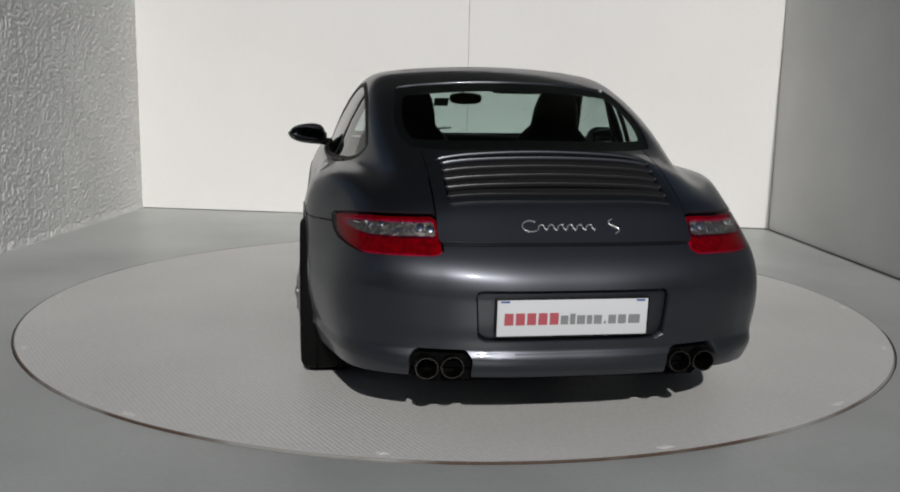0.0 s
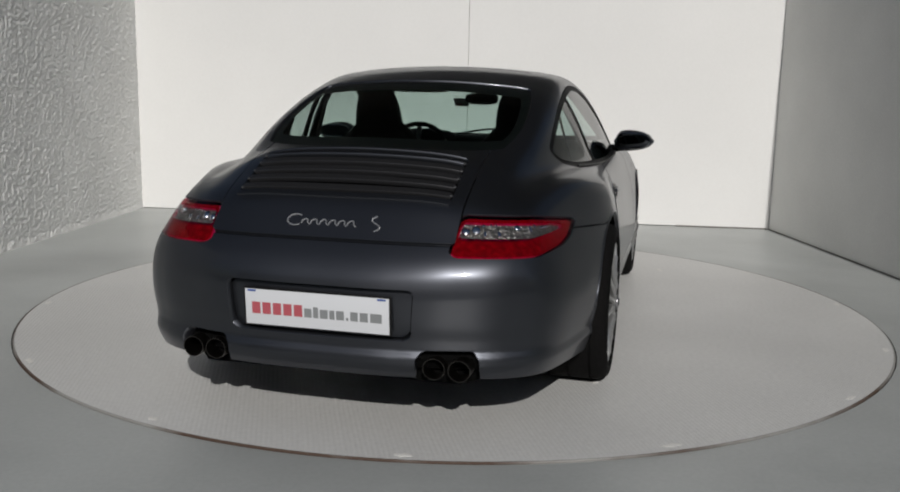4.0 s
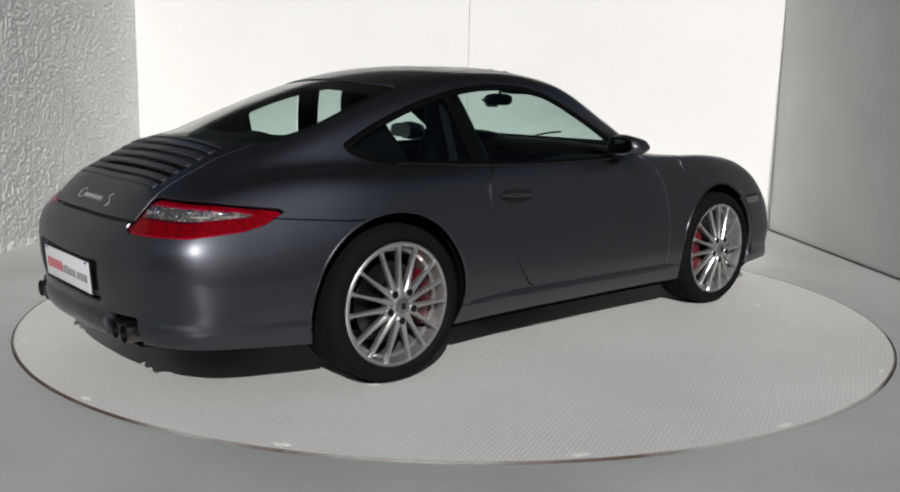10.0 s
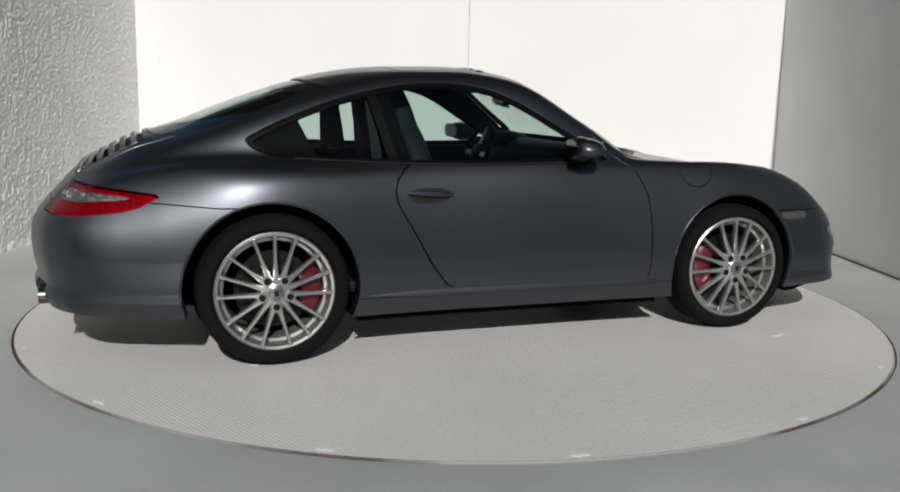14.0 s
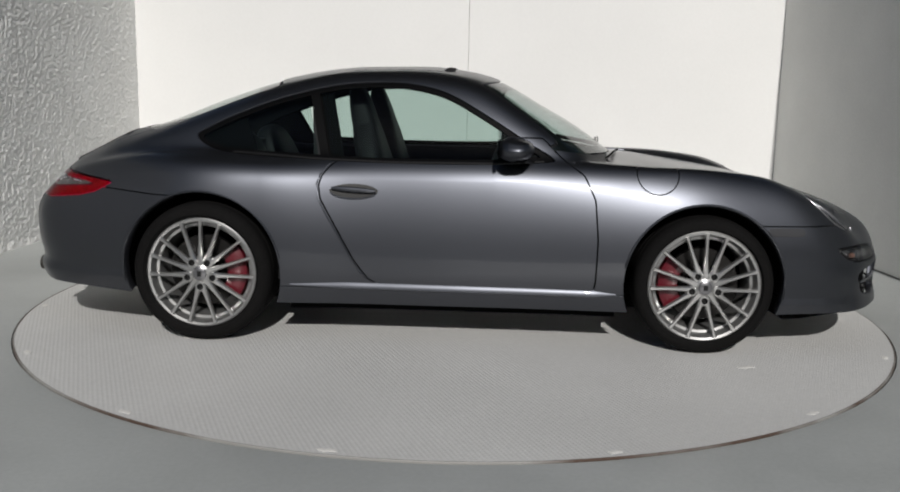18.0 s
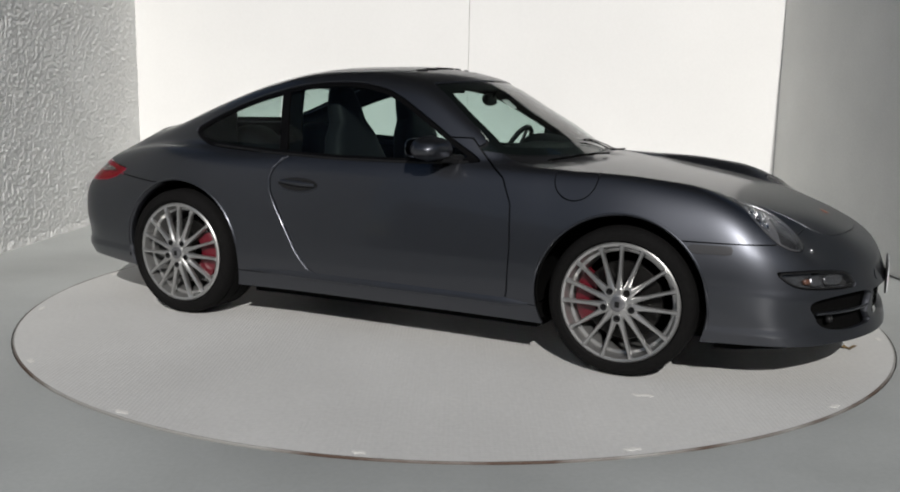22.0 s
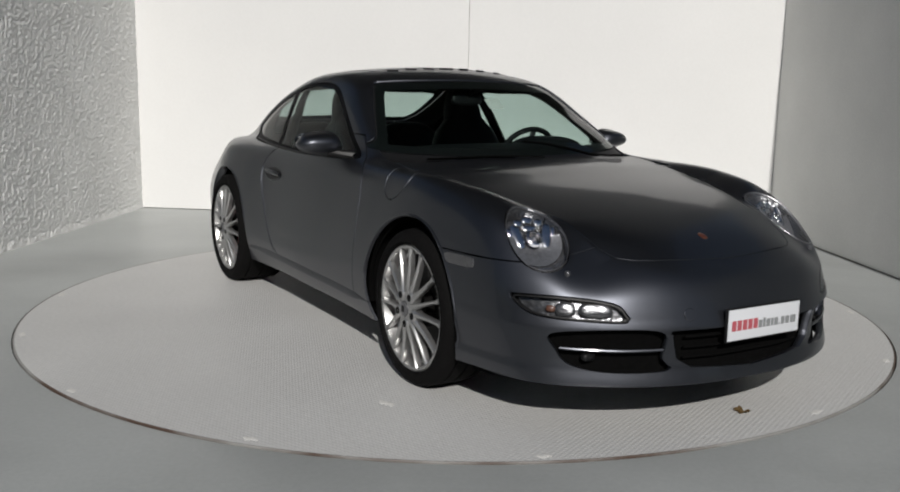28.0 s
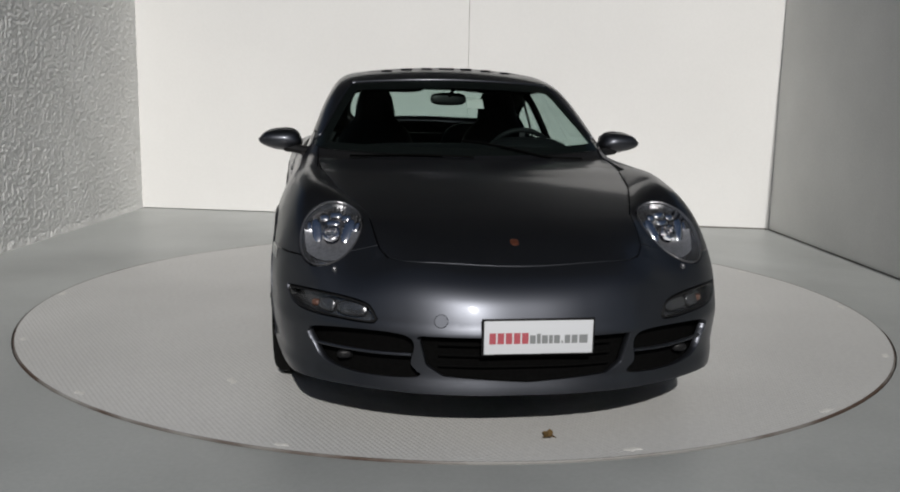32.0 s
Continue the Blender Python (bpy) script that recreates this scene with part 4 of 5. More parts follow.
# wheel housings
for x, radius in ARCHES:
    for s in (-1, 1):
        bm = bmesh.new()
        rows = []
        for k in range(33):
            a = radians(-9 + 198 * k / 32)
            rows.append([bm.verts.new((x + (radius + d) * math.cos(a), s * y, WHEEL_Z + (radius + d) * math.sin(a))) for y, d in ((0.50, 0.012), (0.80, 0.012), (0.868, 0.004))])
        for a, b in zip(rows, rows[1:]):
            for i in range(2):
                bm.faces.new((a[i], a[i + 1], b[i + 1], b[i]))
        bm.faces.new([r[0] for r in rows])
        part("wheel_housing", bm, DARK, car, "black wheel housing", sharp=60)

# plates with their printed bars
def number_plate(name, m, wide, tall, label):
    bm = bmesh.new()
    add_box(bm, (0.008, wide + 0.014, tall + 0.012), m @ pose(-0.004, 0, 0), 0.003)
    holder = part(name, bm, BLACK, car, label)
    bm = bmesh.new()
    add_box(bm, (0.004, wide, tall), m @ pose(0.002, 0, 0), 0.0015)
    part("plate_face", bm, WHITE, holder, "white plate face")
    # a short red and a longer grey row of printed marks, as plain bars of their widths
    widths = [1.0] * 5 + [0.86, 0.6, 0.92, 0.6, 0.9, 0.42, 0.86, 0.92, 1.3]
    unit = wide * 0.92 / sum(widths)
    across = -wide * 0.46
    for k, w in enumerate(widths):
        high = tall * (0.33 if k < 5 else 0.25)
        if k == 10:
            high = tall * 0.08
        elif k == 6:
            high = tall * 0.30
        low = -tall * 0.19
        bm = bmesh.new()
        add_box(bm, (0.0008, unit * w * (0.80 if k != 10 else 0.5), high), m @ pose(0.0044, across + unit * w / 2, low + high / 2))
        part("print_bar", bm, PLATERED if k < 5 else PLATEGREY, holder, "red printed bar" if k < 5 else "grey printed bar", False)
        across += unit * w
    return holder


rear_plate = number_plate("rear_plate", pose(-2.184, 0.004, 0.453) @ pose(0, 0, 0, 0, 4, 180), 0.522, 0.126, "white plate in a black holder")
for y in (-0.235, 0.235):
    bm = bmesh.new()
    add_box(bm, (0.001, 0.03, 0.006), pose(-2.1930, y + 0.004, 0.5105, 0, 4, 0))
    part("blue_mark", bm, BLUE, rear_plate, "blue mark", False)
number_plate("front_plate", pose(2.196, 0.030, 0.405, 0, 0, 0), 0.366, 0.112, "white plate in a black holder")

# exhaust: two double pipes
for y in (-0.490, -0.402, 0.406, 0.494):
    bm = bmesh.new()
    add_lathe(bm, [(0.030, 0.30), (0.037, 0.10), (0.0392, 0.0), (0.0388, -0.003), (0.0368, -0.003), (0.035, 0.02), (0.033, 0.2)], pose(-2.148, y, 0.276, 0, 0, -90) @ Matrix.Diagonal((1, 1, 0.95, 1)), 36)
    add_cap(bm, 0.034, 0.2, pose(-2.148, y, 0.276, 0, 0, -90), 36)
    bmesh.ops.recalc_face_normals(bm, faces=bm.faces)
    part("exhaust_pipe", bm, PIPE, car, "dull steel exhaust tip", sharp=60)
for s in (-1, 1):
    bm = bmesh.new()
    add_box(bm, (0.10, 0.20, 0.09), pose(-1.98, s * 0.448, 0.31), 0.01)
    part("exhaust_surround", bm, DARK, car, "black exhaust cut-out")


def on_skin(x, y, z, way, reach=1.3):
    """Where a ray meets the skin: the place and the outward normal."""
    o, d = np.array([x, y, z], float), np.array(way, float) / np.linalg.norm(way)
    k = np.arange(-reach, reach, 0.001)
    q = o + k[:, None] * d
    i = int(np.argmax(body_field(*q.T) < 0))
    p, e = q[i], 1e-4
    n = np.array([float(body_field(*(p + e * a)) - body_field(*(p - e * a))) for a in np.eye(3)])
    return Vector(p), Vector(n / np.linalg.norm(n))


def skin_path(points, way, lift=0.0):
    out = []
    for q in points:
        p, n = on_skin(*q, way)
        out.append(p + n * lift)
    return out


# script badge on the lid as plain chrome strokes: an arc, a wave, a curl
badge = None
strokes = [[(0.130 - 0.030 * math.cos(a), 0.744 + 0.017 * math.sin(a)) for a in np.linspace(0.9, 5.4, 12)]]
for k in range(6):
    y = 0.094 - 0.034 * k
    strokes.append([(y - 0.011 * math.cos(a) - 0.003 * math.sin(a), 0.738 + 0.010 * math.sin(a)) for a in np.linspace(3.6, 0.0, 9)] + [(y - 0.020, 0.731)])
strokes.append([(-0.166 + 0.020 * math.sin(2.3 * a) - 0.004 * a, 0.743 + 0.018 * a) for a in np.linspace(1.25, -1.25, 18)])
for line in strokes:
    bm = bmesh.new()
    add_tube(bm, skin_path([(-2.3, y, z) for y, z in line], (1, 0, 0), 0.002), 0.0024, 6)
    if badge is None:
        badge = part("badge", bm, BADGE, car, "chrome script badge drawn as plain strokes")
    else:
        part("stroke", bm, BADGE, badge, "chrome stroke")

# bonnet crest, towing cap, washer nozzles
p, n = on_skin(1.905, 0, 0.9, (0, 0, -1))
turn = n.to_track_quat("Z", "X").to_matrix().to_4x4()
bm = bmesh.new()
add_blob(bm, (0.044, 0.032, 0.009), Matrix.Translation(p) @ turn, 2.6, 20)
part("crest", bm, GOLD, car, "small gold and red crest")
bm = bmesh.new()
p, n = on_skin(2.3, -0.288, 0.450, (-1, 0, 0))
add_lathe(bm, [(0.023, 0.004), (0.023, -0.0015), (0.021, -0.003)], Matrix.Translation(p) @ (-n).to_track_quat("Y", "Z").to_matrix().to_4x4(), 28)
add_cap(bm, 0.021, -0.003, Matrix.Translation(p) @ (-n).to_track_quat("Y", "Z").to_matrix().to_4x4(), 28)
bmesh.ops.recalc_face_normals(bm, faces=bm.faces)
part("tow_cap", bm, PAINT, car, "round towing eye cover")
for s in (-1, 1):
    p, n = on_skin(1.895, s * 0.633, 0.9, (0, 0, -1))
    bm = bmesh.new()
    add_blob(bm, (0.022, 0.018, 0.022), Matrix.Translation(p + n * 0.004), 2.4, 12)
    part("washer_nozzle", bm, ALLOYDARK, car)

# tail lamp insides: bulbs and bright cells behind the clear window
for s, tail in ((1, tails[0]), (-1, tails[1])):
    for u, z, wide, tall, kind in ((-1.100, 0.735, 0.030, 0.032, "bulb"), (-1.066, 0.740, 0.030, 0.038, "bulb"), (-1.045, 0.728, 0.008, 0.020, "cell"), (-1.038, 0.752, 0.008, 0.010, "cell"),
                                   (-1.012, 0.754, 0.006, 0.008, "cell"), (-0.995, 0.752, 0.006, 0.010, "cell"), (-1.000, 0.727, 0.010, 0.020, "cell"), (-0.925, 0.744, 0.026, 0.026, "bulb"),
                                   (-0.875, 0.738, 0.010, 0.024, "cell"), (-0.850, 0.746, 0.008, 0.016, "cell"), (-0.800, 0.738, 0.060, 0.014, "bulb")):
        w = 2.3
        p, n = on_skin((u - w) / 2 ** 0.5, s * (u + w) / 2 ** 0.5, z, (1, -s, 0), 0.9)
        at = Matrix.Translation(p - n * 0.0095) @ n.to_track_quat("X", "Z").to_matrix().to_4x4()
        bm = bmesh.new()
        if kind == "bulb":
            add_blob(bm, (0.015, wide, tall), at, 2.2, 16)
        else:
            add_box(bm, (0.010, wide, tall), at, 0.002)
        part("lamp_" + kind, bm, SILVER, tail, "bright lamp insert")

# headlamp insides: a ribbed lower fan, a middle ring with its bulb, side petals and small upper cells
for s, head, fog in ((1, heads[0], fogs[0]), (-1, heads[1], fogs[1])):
    ahead = Vector((0.74, s * 0.14, 0.56)).normalized()
    at = Matrix.Translation(Vector((HEAD_MID[0] - 0.004, s * HEAD_MID[1], HEAD_MID[2] - 0.008)) - ahead * 0.026) @ ahead.to_track_quat("-Y", "Z").to_matrix().to_4x4()
    bm = bmesh.new()
    rings = []
    for r, d in ((0.030, 0.022), (0.055, 0.014), (0.080, 0.008), (0.108, 0.002)):
        rings.append([bm.verts.new(at @ Vector((r * math.sin(a), d + 0.0018 * (k % 2), -r * math.cos(a) - 0.004))) for k, a in enumerate(np.linspace(-1.75, 1.75, 41))])
    for a, b in zip(rings, rings[1:]):
        for k in range(40):
            bm.faces.new((a[k], b[k], b[k + 1], a[k + 1]))
    part("reflector", bm, FAN, head, "ribbed grey reflector fan")
    for u, v, wide, tall, lean in ((-0.052, 0.014, 0.026, 0.078, -14), (0.052, 0.014, 0.026, 0.078, 14), (-0.034, 0.070, 0.024, 0.024, 0), (0.004, 0.082, 0.030, 0.024, 0), (0.040, 0.070, 0.024, 0.024, 0),
                                   (-0.080, 0.030, 0.016, 0.036, -20), (0.080, 0.030, 0.016, 0.036, 20), (0.0, 0.046, 0.034, 0.022, 0)):
        bm = bmesh.new()
        add_blob(bm, (wide * 1.5, 0.014, tall * 1.3), at @ pose(u * 1.1, 0.014 + 0.3 * max(0, v - 0.02), v * 1.1, 0, lean, 0), 2.6, 16)
        part("petal", bm, SILVER, head, "bright reflector petal")
    bm = bmesh.new()
    add_lathe(bm, [(0.031, 0.010), (0.030, -0.004), (0.025, -0.006), (0.020, 0.004), (0.012, 0.016)], at, 28)
    add_cap(bm, 0.012, 0.016, at, 28)
    bmesh.ops.recalc_face_normals(bm, faces=bm.faces)
    part("lamp_cup", bm, SILVER, head, "silver cup of the main beam")
    bm = bmesh.new()
    add_blob(bm, (0.020, 0.020, 0.020), at @ pose(0, 0.002, 0), 2.0, 14)
    part("bulb", bm, CHROME, head, "bright bulb shield")
    for x, y, r, mat_, name in ((1.855, 0.715, 0.014, AMBER, "indicator_bulb"), (1.985, 0.590, 0.050, LAMPDARK, "fog_reflector"), (1.90, 0.675, 0.030, LAMPDARK, "fog_reflector")):
        p, n = on_skin(2.3, s * y, 0.468, (-1, 0, 0), 0.9)
        bm = bmesh.new()
        add_blob(bm, (0.022, r * 2.4, min(0.052, r * 1.7)), Matrix.Translation(p - n * 0.026) @ n.to_track_quat("X", "Z").to_matrix().to_4x4(), 3, 18)
        part(name, bm, mat_, fog, "amber bulb" if mat_ is AMBER else "grey fog reflector")

# grilles
for s in (-1, 1):
    for z, thick in ((0.332, 0.006),):
        bm = bmesh.new()
        path = skin_path([(2.4, s * (0.385 + 0.31 * k / 12), z - 0.004 * math.sin(k / 12 * 3.1)) for k in range(13)], (-1, 0, 0), -0.006)
        add_tube(bm, path, thick, 8)
        part("grille_bar", bm, PAINT, car, "painted grille bar")
    bm = bmesh.new()
    add_blob(bm, (0.03, 0.055, 0.03), Matrix.Translation(on_skin(2.4, s * 0.60, 0.30, (-1, 0, 0))[0] + Vector((-0.03, 0, 0))), 3, 14)
    part("grille_sensor", bm, BLACK, car)
for z in (0.295, 0.33, 0.365):
    bm = bmesh.new()
    add_tube(bm, skin_path([(2.4, -0.30 + 0.60 * k / 14, z) for k in range(15)], (-1, 0, 0), -0.026), 0.005, 6)
    part("grille_bar", bm, DARK, car, "black grille bar")

# door handles, mirrors, sill strips
for s, door in ((1, doors[0]), (-1, doors[1])):
    m = halves[0] if s == 1 else halves[1]
    # a black oval laid on the skin paints the shade of the handle's hollow
    oval = np.hypot((m[0][:, 0] + 0.462) / 0.115, (m[0][:, 2] - 0.727) / 0.034) - 1
    q = cut(m, np.where(np.abs(m[0][:, 1]) > 0.5, oval, 1.0))
    hollow_shade = sheet("handle_shade", q, BLACK, door, "flat black oval for the shade in the handle recess", -0.0012, 0)
    bm = bmesh.new()
    path = skin_path([(-0.565 + 0.205 * k / 12, s * 1.2, 0.738 - 0.012 * k / 12) for k in range(13)], (0, -s, 0), 0.010)
    add_tube(bm, path, [0.005 + 0.009 * math.sin(math.pi * (k + 0.4) / 12.8) ** 0.6 for k in range(13)], 10)
    part("door_handle", bm, PAINT, door, "painted door handle")
    bm = bmesh.new()
    path = skin_path([(-0.462 - 0.108 * math.cos(math.pi * k / 16), s * 1.2, 0.726 - 0.034 * math.sin(math.pi * k / 16)) for k in range(1, 16)], (0, -s, 0), 0.001)
    add_tube(bm, path, 0.0045, 8)
    part("handle_lip", bm, PAINT, door, "lower lip of the handle recess")

    bm = bmesh.new()
    def housing(x, y, z):
        back = 0.62 + 0.38 * math.sqrt(max(0.0, (1 - x) / 2)) if x > -0.2 else 1.0
        return (x, y * (0.9 if z > 0 else 1.0), z * (back * (1 - 0.18 * s * y)) + 0.05 * s * y)
    add_blob(bm, (0.158, 0.222, 0.116), pose(0.290, s * 0.890, 0.938, 0, 0, s * 8), 2.6, 32, housing)
    mirror = part("door_mirror", bm, PAINT, car, "painted door mirror on a short foot", sharp=60)
    bm = bmesh.new()
    add_blob(bm, (0.010, 0.184, 0.090), pose(0.2135, s * 0.890, 0.941, 0, 0, s * 8), 2.8, 24)
    part("mirror_glass", bm, MIRROR, mirror, "mirror glass")
    bm = bmesh.new()
    add_tube(bm, [(0.32, s * 0.86, 0.902), (0.345, s * 0.80, 0.890), (0.37, s * 0.74, 0.880)], [0.026, 0.021, 0.028], 10)
    part("mirror_foot", bm, BLACK, mirror, "black mirror foot")

    # its broad upper face leans outwards
    bm = bmesh.new()
    rows = []
    for k in range(31):
        x, z = -0.76 + 1.53 * k / 30, 0.283 - 0.008 * k / 30
        size = 0.25 + 0.75 * min(1, k / 5, (30 - k) / 2)
        p = on_skin(x, s * 1.2, z, (0, -s, 0))[0]
        rows.append([bm.verts.new(p + Vector((0, s * dy * size, dz * size))) for dy, dz in ((-0.012, 0.022), (0.003, 0.020), (0.0055, 0.0165), (0.0145, -0.006), (0.014, -0.012), (-0.004, -0.018), (-0.02, -0.012))])
    for a, b in zip(rows, rows[1:]):
        for i in range(7):
            bm.faces.new((a[i], b[i], b[(i + 1) % 7], a[(i + 1) % 7]))
    bm.faces.new(rows[0])
    bm.faces.new(rows[-1][::-1])
    bmesh.ops.recalc_face_normals(bm, faces=bm.faces)
    part("sill_strip", bm, PAINT, car, "raised sill moulding", sharp=30)
    # window rubbers along the waist
    bm = bmesh.new()
    path = skin_path([(-1.06 + 1.48 * k / 30, s * 1.2, float(np.interp(-1.06 + 1.48 * k / 30, [-1.06, -0.66, -0.28, 0.17, 0.42], [0.889, 0.869, 0.859, 0.863, 0.876]))) for k in range(31)], (0, -s, 0), 0.001)
    add_tube(bm, path, 0.006, 8)
    part("window_seal", bm, BLACK, car, "black rubber window seal")

# wipers, cowl vents, sunroof wind deflector
for a, b in (((0.80, 0.55), (0.73, -0.02)), ((0.855, 0.02), (0.74, -0.55))):
    bm = bmesh.new()
    pts = skin_path([(a[0] + (b[0] - a[0]) * k / 12, a[1] + (b[1] - a[1]) * k / 12, 1.3) for k in range(13)], (0, 0, -1), 0.018)
    add_tube(bm, pts, [0.005 - 0.003 * k / 12 for k in range(13)], 8)
    wiper = part("wiper", bm, DARK, car, "black wiper arm and blade")
    bm = bmesh.new()
    add_tube(bm, [p + Vector((-0.012, 0, -0.006)) for p in pts[3:]], 0.004, 6)
    part("blade", bm, DARK, wiper)
deflector = None
for k in range(7):
    y = -0.33 + 0.11 * k
    p, n = on_skin(-0.05, y, 1.6, (0, 0, -1))
    bm = bmesh.new()
    add_box(bm, (0.022, 0.062 + (0.022 if k == 3 else 0), 0.008), Matrix.Translation(p + Vector((0, 0, 0.003))) @ n.to_track_quat("Z", "X").to_matrix().to_4x4(), 0.004)
    if deflector is None:
        deflector = part("wind_deflector", bm, BLACK, car, "black tabs of the sunroof wind deflector")
    else:
        part("deflector_tab", bm, BLACK, deflector, "black deflector tab")

# cabin
bm = bmesh.new()
add_box(bm, (1.9, 1.50, 0.05), pose(-0.35, 0, 0.30), 0.01)
add_box(bm, (0.06, 1.40, 0.55), pose(0.66, 0, 0.58), 0.01)
add_box(bm, (0.42, 0.90, 0.04), pose(-1.33, 0, 0.87, 0, -6, 0), 0.015)
add_box(bm, (0.06, 1.30, 0.62), pose(-1.15, 0, 0.60), 0.01)
part("cabin_floor", bm, LEATHER, car, "dark cabin floor and bulkheads")
bm = bmesh.new()
add_blob(bm, (0.42, 1.42, 0.26), pose(0.52, 0, 0.795, 0, 8, 0), 3.4, 36)
dash = part("dashboard", bm, LEATHER, car, "black dashboard with an instrument hood")
bm = bmesh.new()
add_blob(bm, (0.24, 0.42, 0.12), pose(0.40, 0.37, 0.905, 0, 6, 0), 2.4, 24)
part("instrument_hood", bm, LEATHER, dash)
bm = bmesh.new()
add_blob(bm, (0.7, 0.2, 0.30), pose(-0.05, 0, 0.43), 4, 20)
part("centre_console", bm, LEATHER, car)
for s in (-1, 1):
    bm = bmesh.new()
    add_blob(bm, (1.25, 0.05, 0.55), pose(0.02, s * 0.765, 0.575), 5, 24)
    part("door_trim", bm, LEATHER, car, "black leather door lining")
    bm = bmesh.new()
    add_blob(bm, (0.52, 0.52, 0.17), pose(-0.13, s * 0.37, 0.44, 0, -6, 0), 3.6, 28)
    seat = part("front_seat", bm, LEATHER, car, "black leather sports seat with a built-in headrest")
    def back_shape(x, y, z):
        narrow = 1.0 if z < 0.15 else 1.0 - 0.52 * min(1, (z - 0.15) / 0.38) ** 1.2
        return (x * (1 - 0.25 * max(0, z)) + 0.10 * y * y * (1 if x > 0 else 0), y * narrow, z)
    bm = bmesh.new()
    add_blob(bm, (0.15, 0.52, 0.86), pose(-0.42, s * 0.37, 0.80, 0, -14, 0), 3.4, 36, back_shape)
    part("backrest", bm, LEATHER, seat)
    bm = bmesh.new()
    add_blob(bm, (0.16, 0.46, 0.46), pose(-1.07, s * 0.33, 0.765, 0, -26, 0), 3, 24)
    rear = part("rear_seat", bm, LEATHER, car, "small black leather rear seat")
    bm = bmesh.new()
    add_blob(bm, (0.34, 0.42, 0.12), pose(-0.84, s * 0.33, 0.50), 3, 20)
    part("cushion", bm, LEATHER, rear)
    # belt at the pillar
    bm = bmesh.new()
    add_box(bm, (0.045, 0.004, 0.62), pose(-0.665, s * 0.655, 0.87, s * 16, -4, 0))
    part("seat_belt", bm, LEATHER, car, "black seat belt")
    # visors against the header
    bm = bmesh.new()
    add_blob(bm, (0.16, 0.36, 0.018), pose(0.06, s * 0.32, 1.212, 0, 18, 0), 4, 20)
    part("sun_visor", bm, LEATHER, car)
bm = bmesh.new()
at = pose(0.20, 0.37, 0.83, 0, -66, 0)
ring = [at @ Vector((0.183 * math.cos(2 * math.pi * k / 40), 0.183 * math.sin(2 * math.pi * k / 40), 0)) for k in range(40)]
add_tube(bm, ring, 0.0145, 10, True)
wheel_ob = part("steering_wheel", bm, LEATHER, car, "black three-spoke steering wheel")
bm = bmesh.new()
add_blob(bm, (0.13, 0.15, 0.06), at @ pose(0, 0, -0.01), 2.6, 20)
part("airbag_hub", bm, LEATHER, wheel_ob)
for angle in (0, 180, 270):
    bm = bmesh.new()
    add_box(bm, (0.12, 0.03, 0.012), at @ pose(0, 0, 0, 0, 0, angle + 90) @ pose(0.115, 0, -0.004), 0.004)
    part("spoke", bm, ALLOYDARK, wheel_ob)
bm = bmesh.new()
add_blob(bm, (0.035, 0.195, 0.066), pose(0.205, -0.02, 1.152, 0, -8, 6), 3, 24)
mirror = part("inside_mirror", bm, BLACK, car, "black inside mirror")
bm = bmesh.new()
add_blob(bm, (0.006, 0.178, 0.052), pose(0.187, -0.02, 1.152, 0, -8, 6), 3, 20)
part("mirror_glass", bm, MIRROR, mirror)
bm = bmesh.new()
add_tube(bm, [(0.215, -0.015, 1.165), (0.24, 0.0, 1.20), (0.235, 0.0, 1.222)], 0.009, 8)
part("mirror_stem", bm, BLACK, mirror)
bm = bmesh.new()
add_box(bm, (0.002, 0.085, 0.075), pose(0.262, 0.115, 1.130, 0, -52, 0), 0.0005)
tag = part("paper_tag", bm, PAPER, car, "white paper tag behind the windscreen")
bm = bmesh.new()
add_box(bm, (0.001, 0.04, 0.014), pose(0.266, 0.130, 1.113, 0, -52, 0))
part("print_bar", bm, PLATERED, tag, "red printed bar", False)

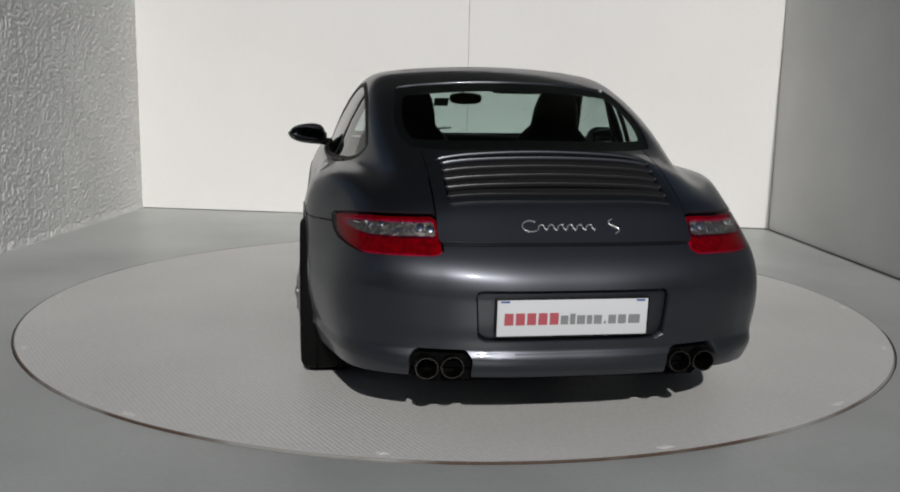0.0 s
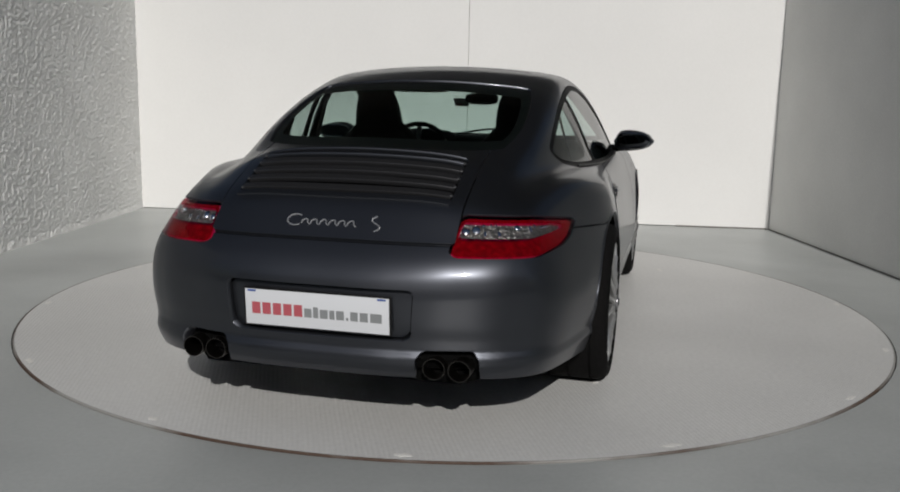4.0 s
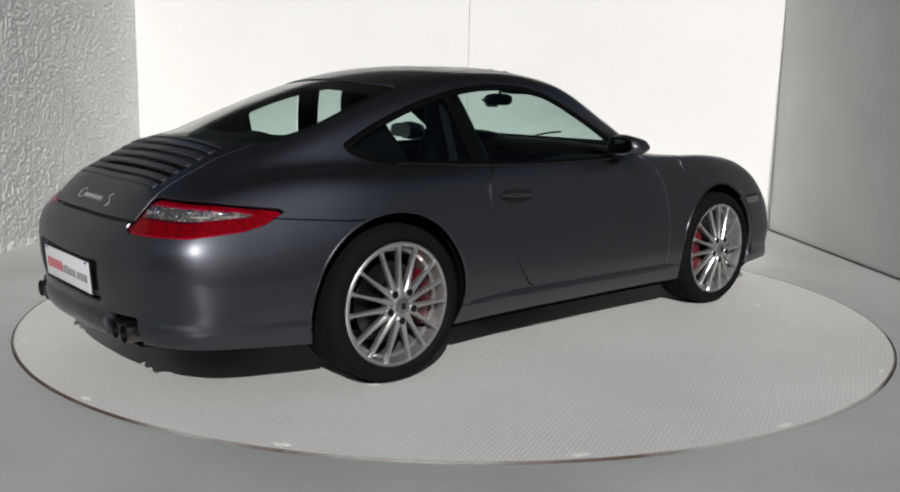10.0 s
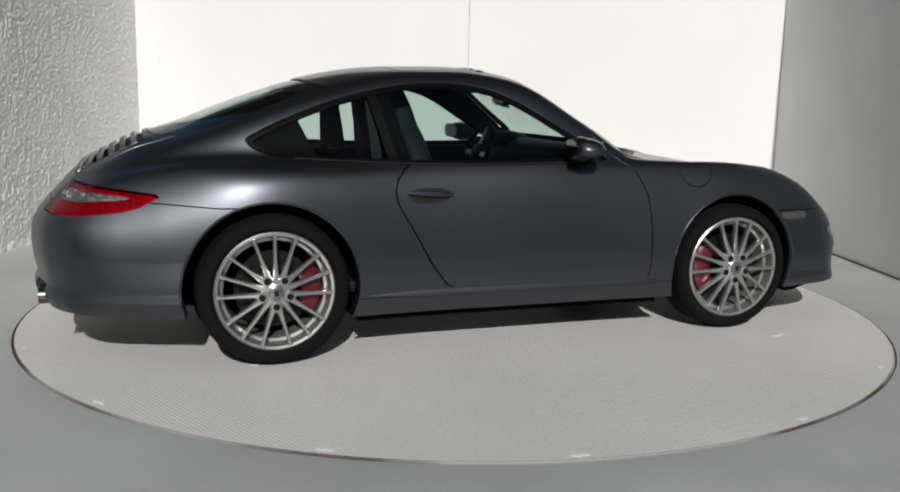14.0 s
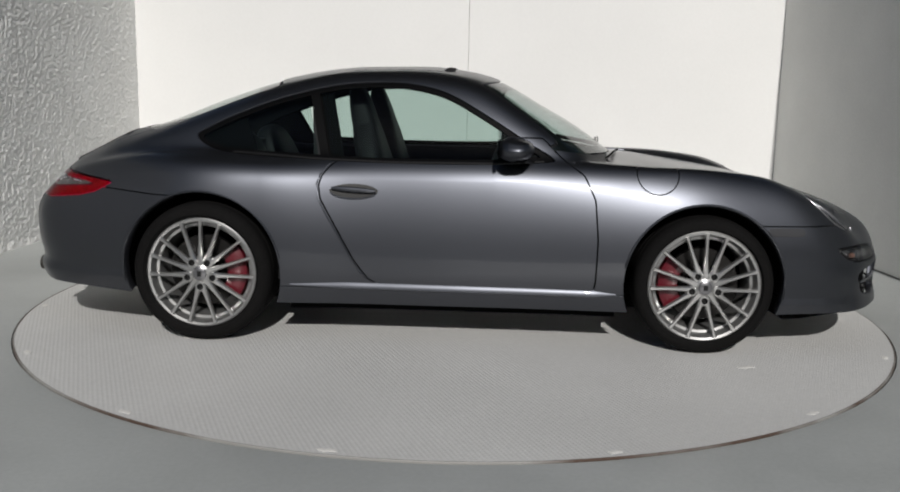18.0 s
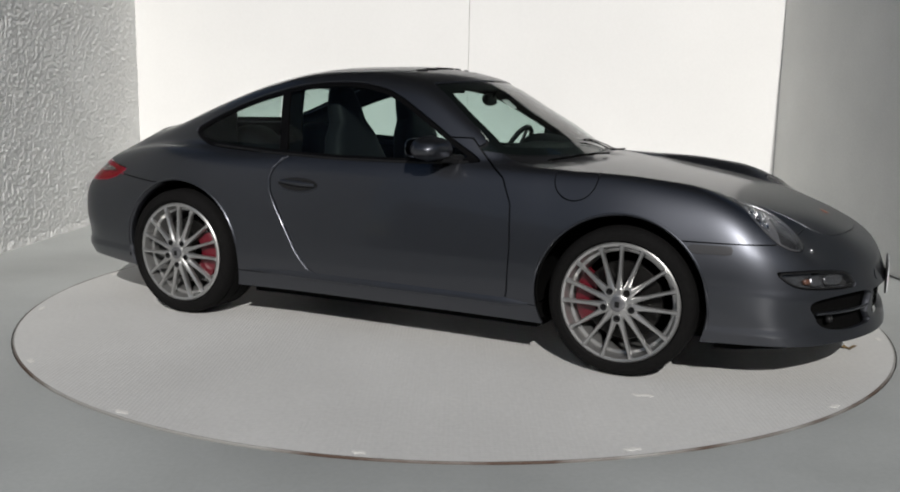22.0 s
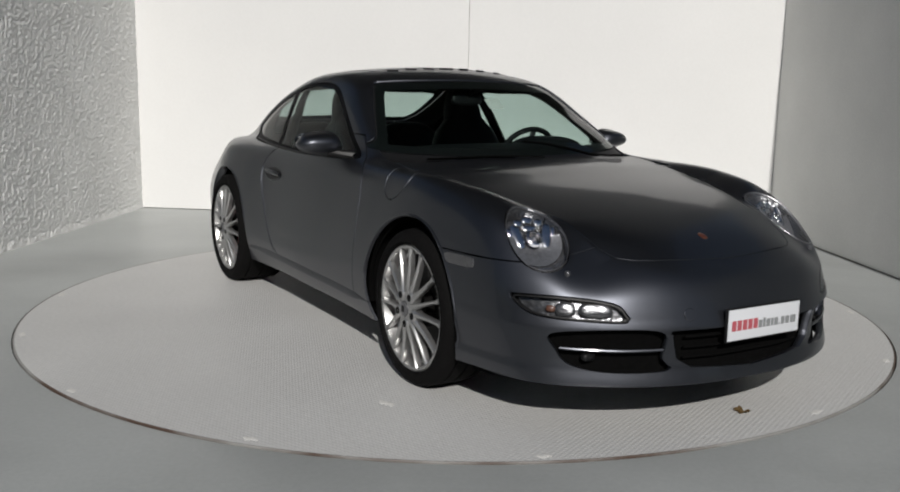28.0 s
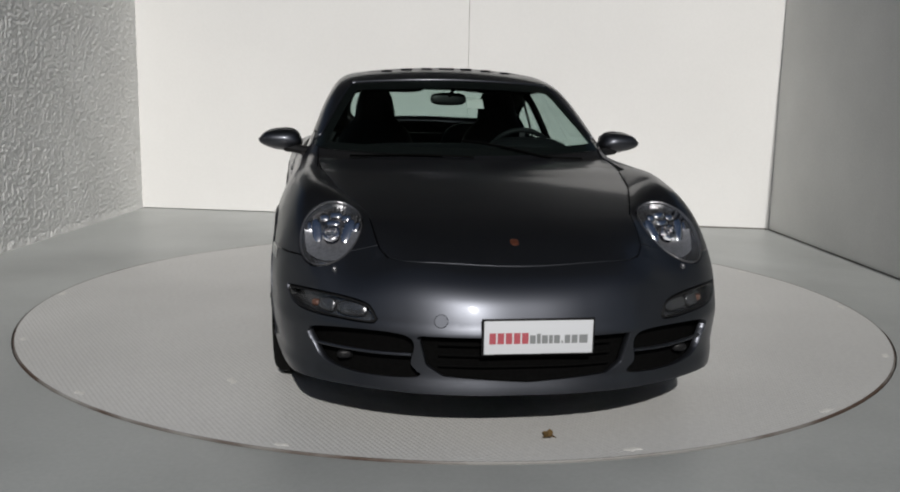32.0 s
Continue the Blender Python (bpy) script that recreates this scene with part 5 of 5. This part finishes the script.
# ---- things on the turntable and small marks ----
CHALK = material("pale_scuffs", (0.68, 0.67, 0.64), 0.8, vary=0.15, size=30)
rng = random.Random(5)
for k, (angle, r) in enumerate([(8, 2.24), (32, 2.255), (57, 2.25), (83, 2.245), (110, 2.25), (139, 2.255), (165, 2.24), (190, 2.25), (214, 2.245), (240, 2.25), (262, 2.255), (287, 2.25), (311, 2.24), (337, 2.25)]):
    bm = bmesh.new()
    add_blob(bm, (0.05 + 0.03 * rng.random(), 0.028, 0.003), pose(r * math.cos(radians(angle)), r * math.sin(radians(angle)), 0.001, 0, 0, angle + 90), 2.2, 14,
             lambda x, y, z: (x, y + 0.3 * math.sin(5 * x), z))
    part("fixing_plate", bm, CHALK, turntable, "pale scuffed fixing plate at the rim")
for x, y in ((-1.246, -0.86), (1.338, -1.05)):
    bm = bmesh.new()
    add_blob(bm, (0.09, 0.03, 0.003), pose(x + 0.027, y - 0.064, 0.001, 0, 0, 10), 2.2, 14, lambda x, y, z: (x, y + 0.5 * math.sin(4 * x), z))
    part("paint_scuff", bm, CHALK, turntable, "pale paint scuff")
LEAF = material("dry_leaf", (0.23, 0.15, 0.06), 0.8, vary=0.3, size=30)
bm = bmesh.new()
outline = []
for k in range(28):
    a = 2 * math.pi * k / 28
    r = 0.022 * (1 + 0.28 * math.cos(5 * a) + 0.08 * math.sin(9 * a))
    outline.append(bm.verts.new((r * math.cos(a) * 1.35, r * math.sin(a), 0.008 + 0.008 * math.cos(2 * a) + 0.004 * math.sin(3 * a))))
mid = bm.verts.new((0, 0, 0.003))
for k in range(28):
    bm.faces.new((mid, outline[k], outline[(k + 1) % 28]))
bmesh.ops.solidify(bm, geom=bm.faces[:], thickness=0.0012)
leaf = part("dry_leaf", bm, LEAF, None)
tagged(leaf, "small curled brown dry leaf on the turntable", "leaf")


def motions():
    rows = [(t, turned(t)) for t in range(33)]
    walk(turntable, rows)
    walk(car, [(t, m @ pose(*SHIFT, 0.0)) for t, m in rows])
    walk(leaf, [(t, m @ pose(2.088, 0.049, 0.002)) for t, m in rows])


motions()
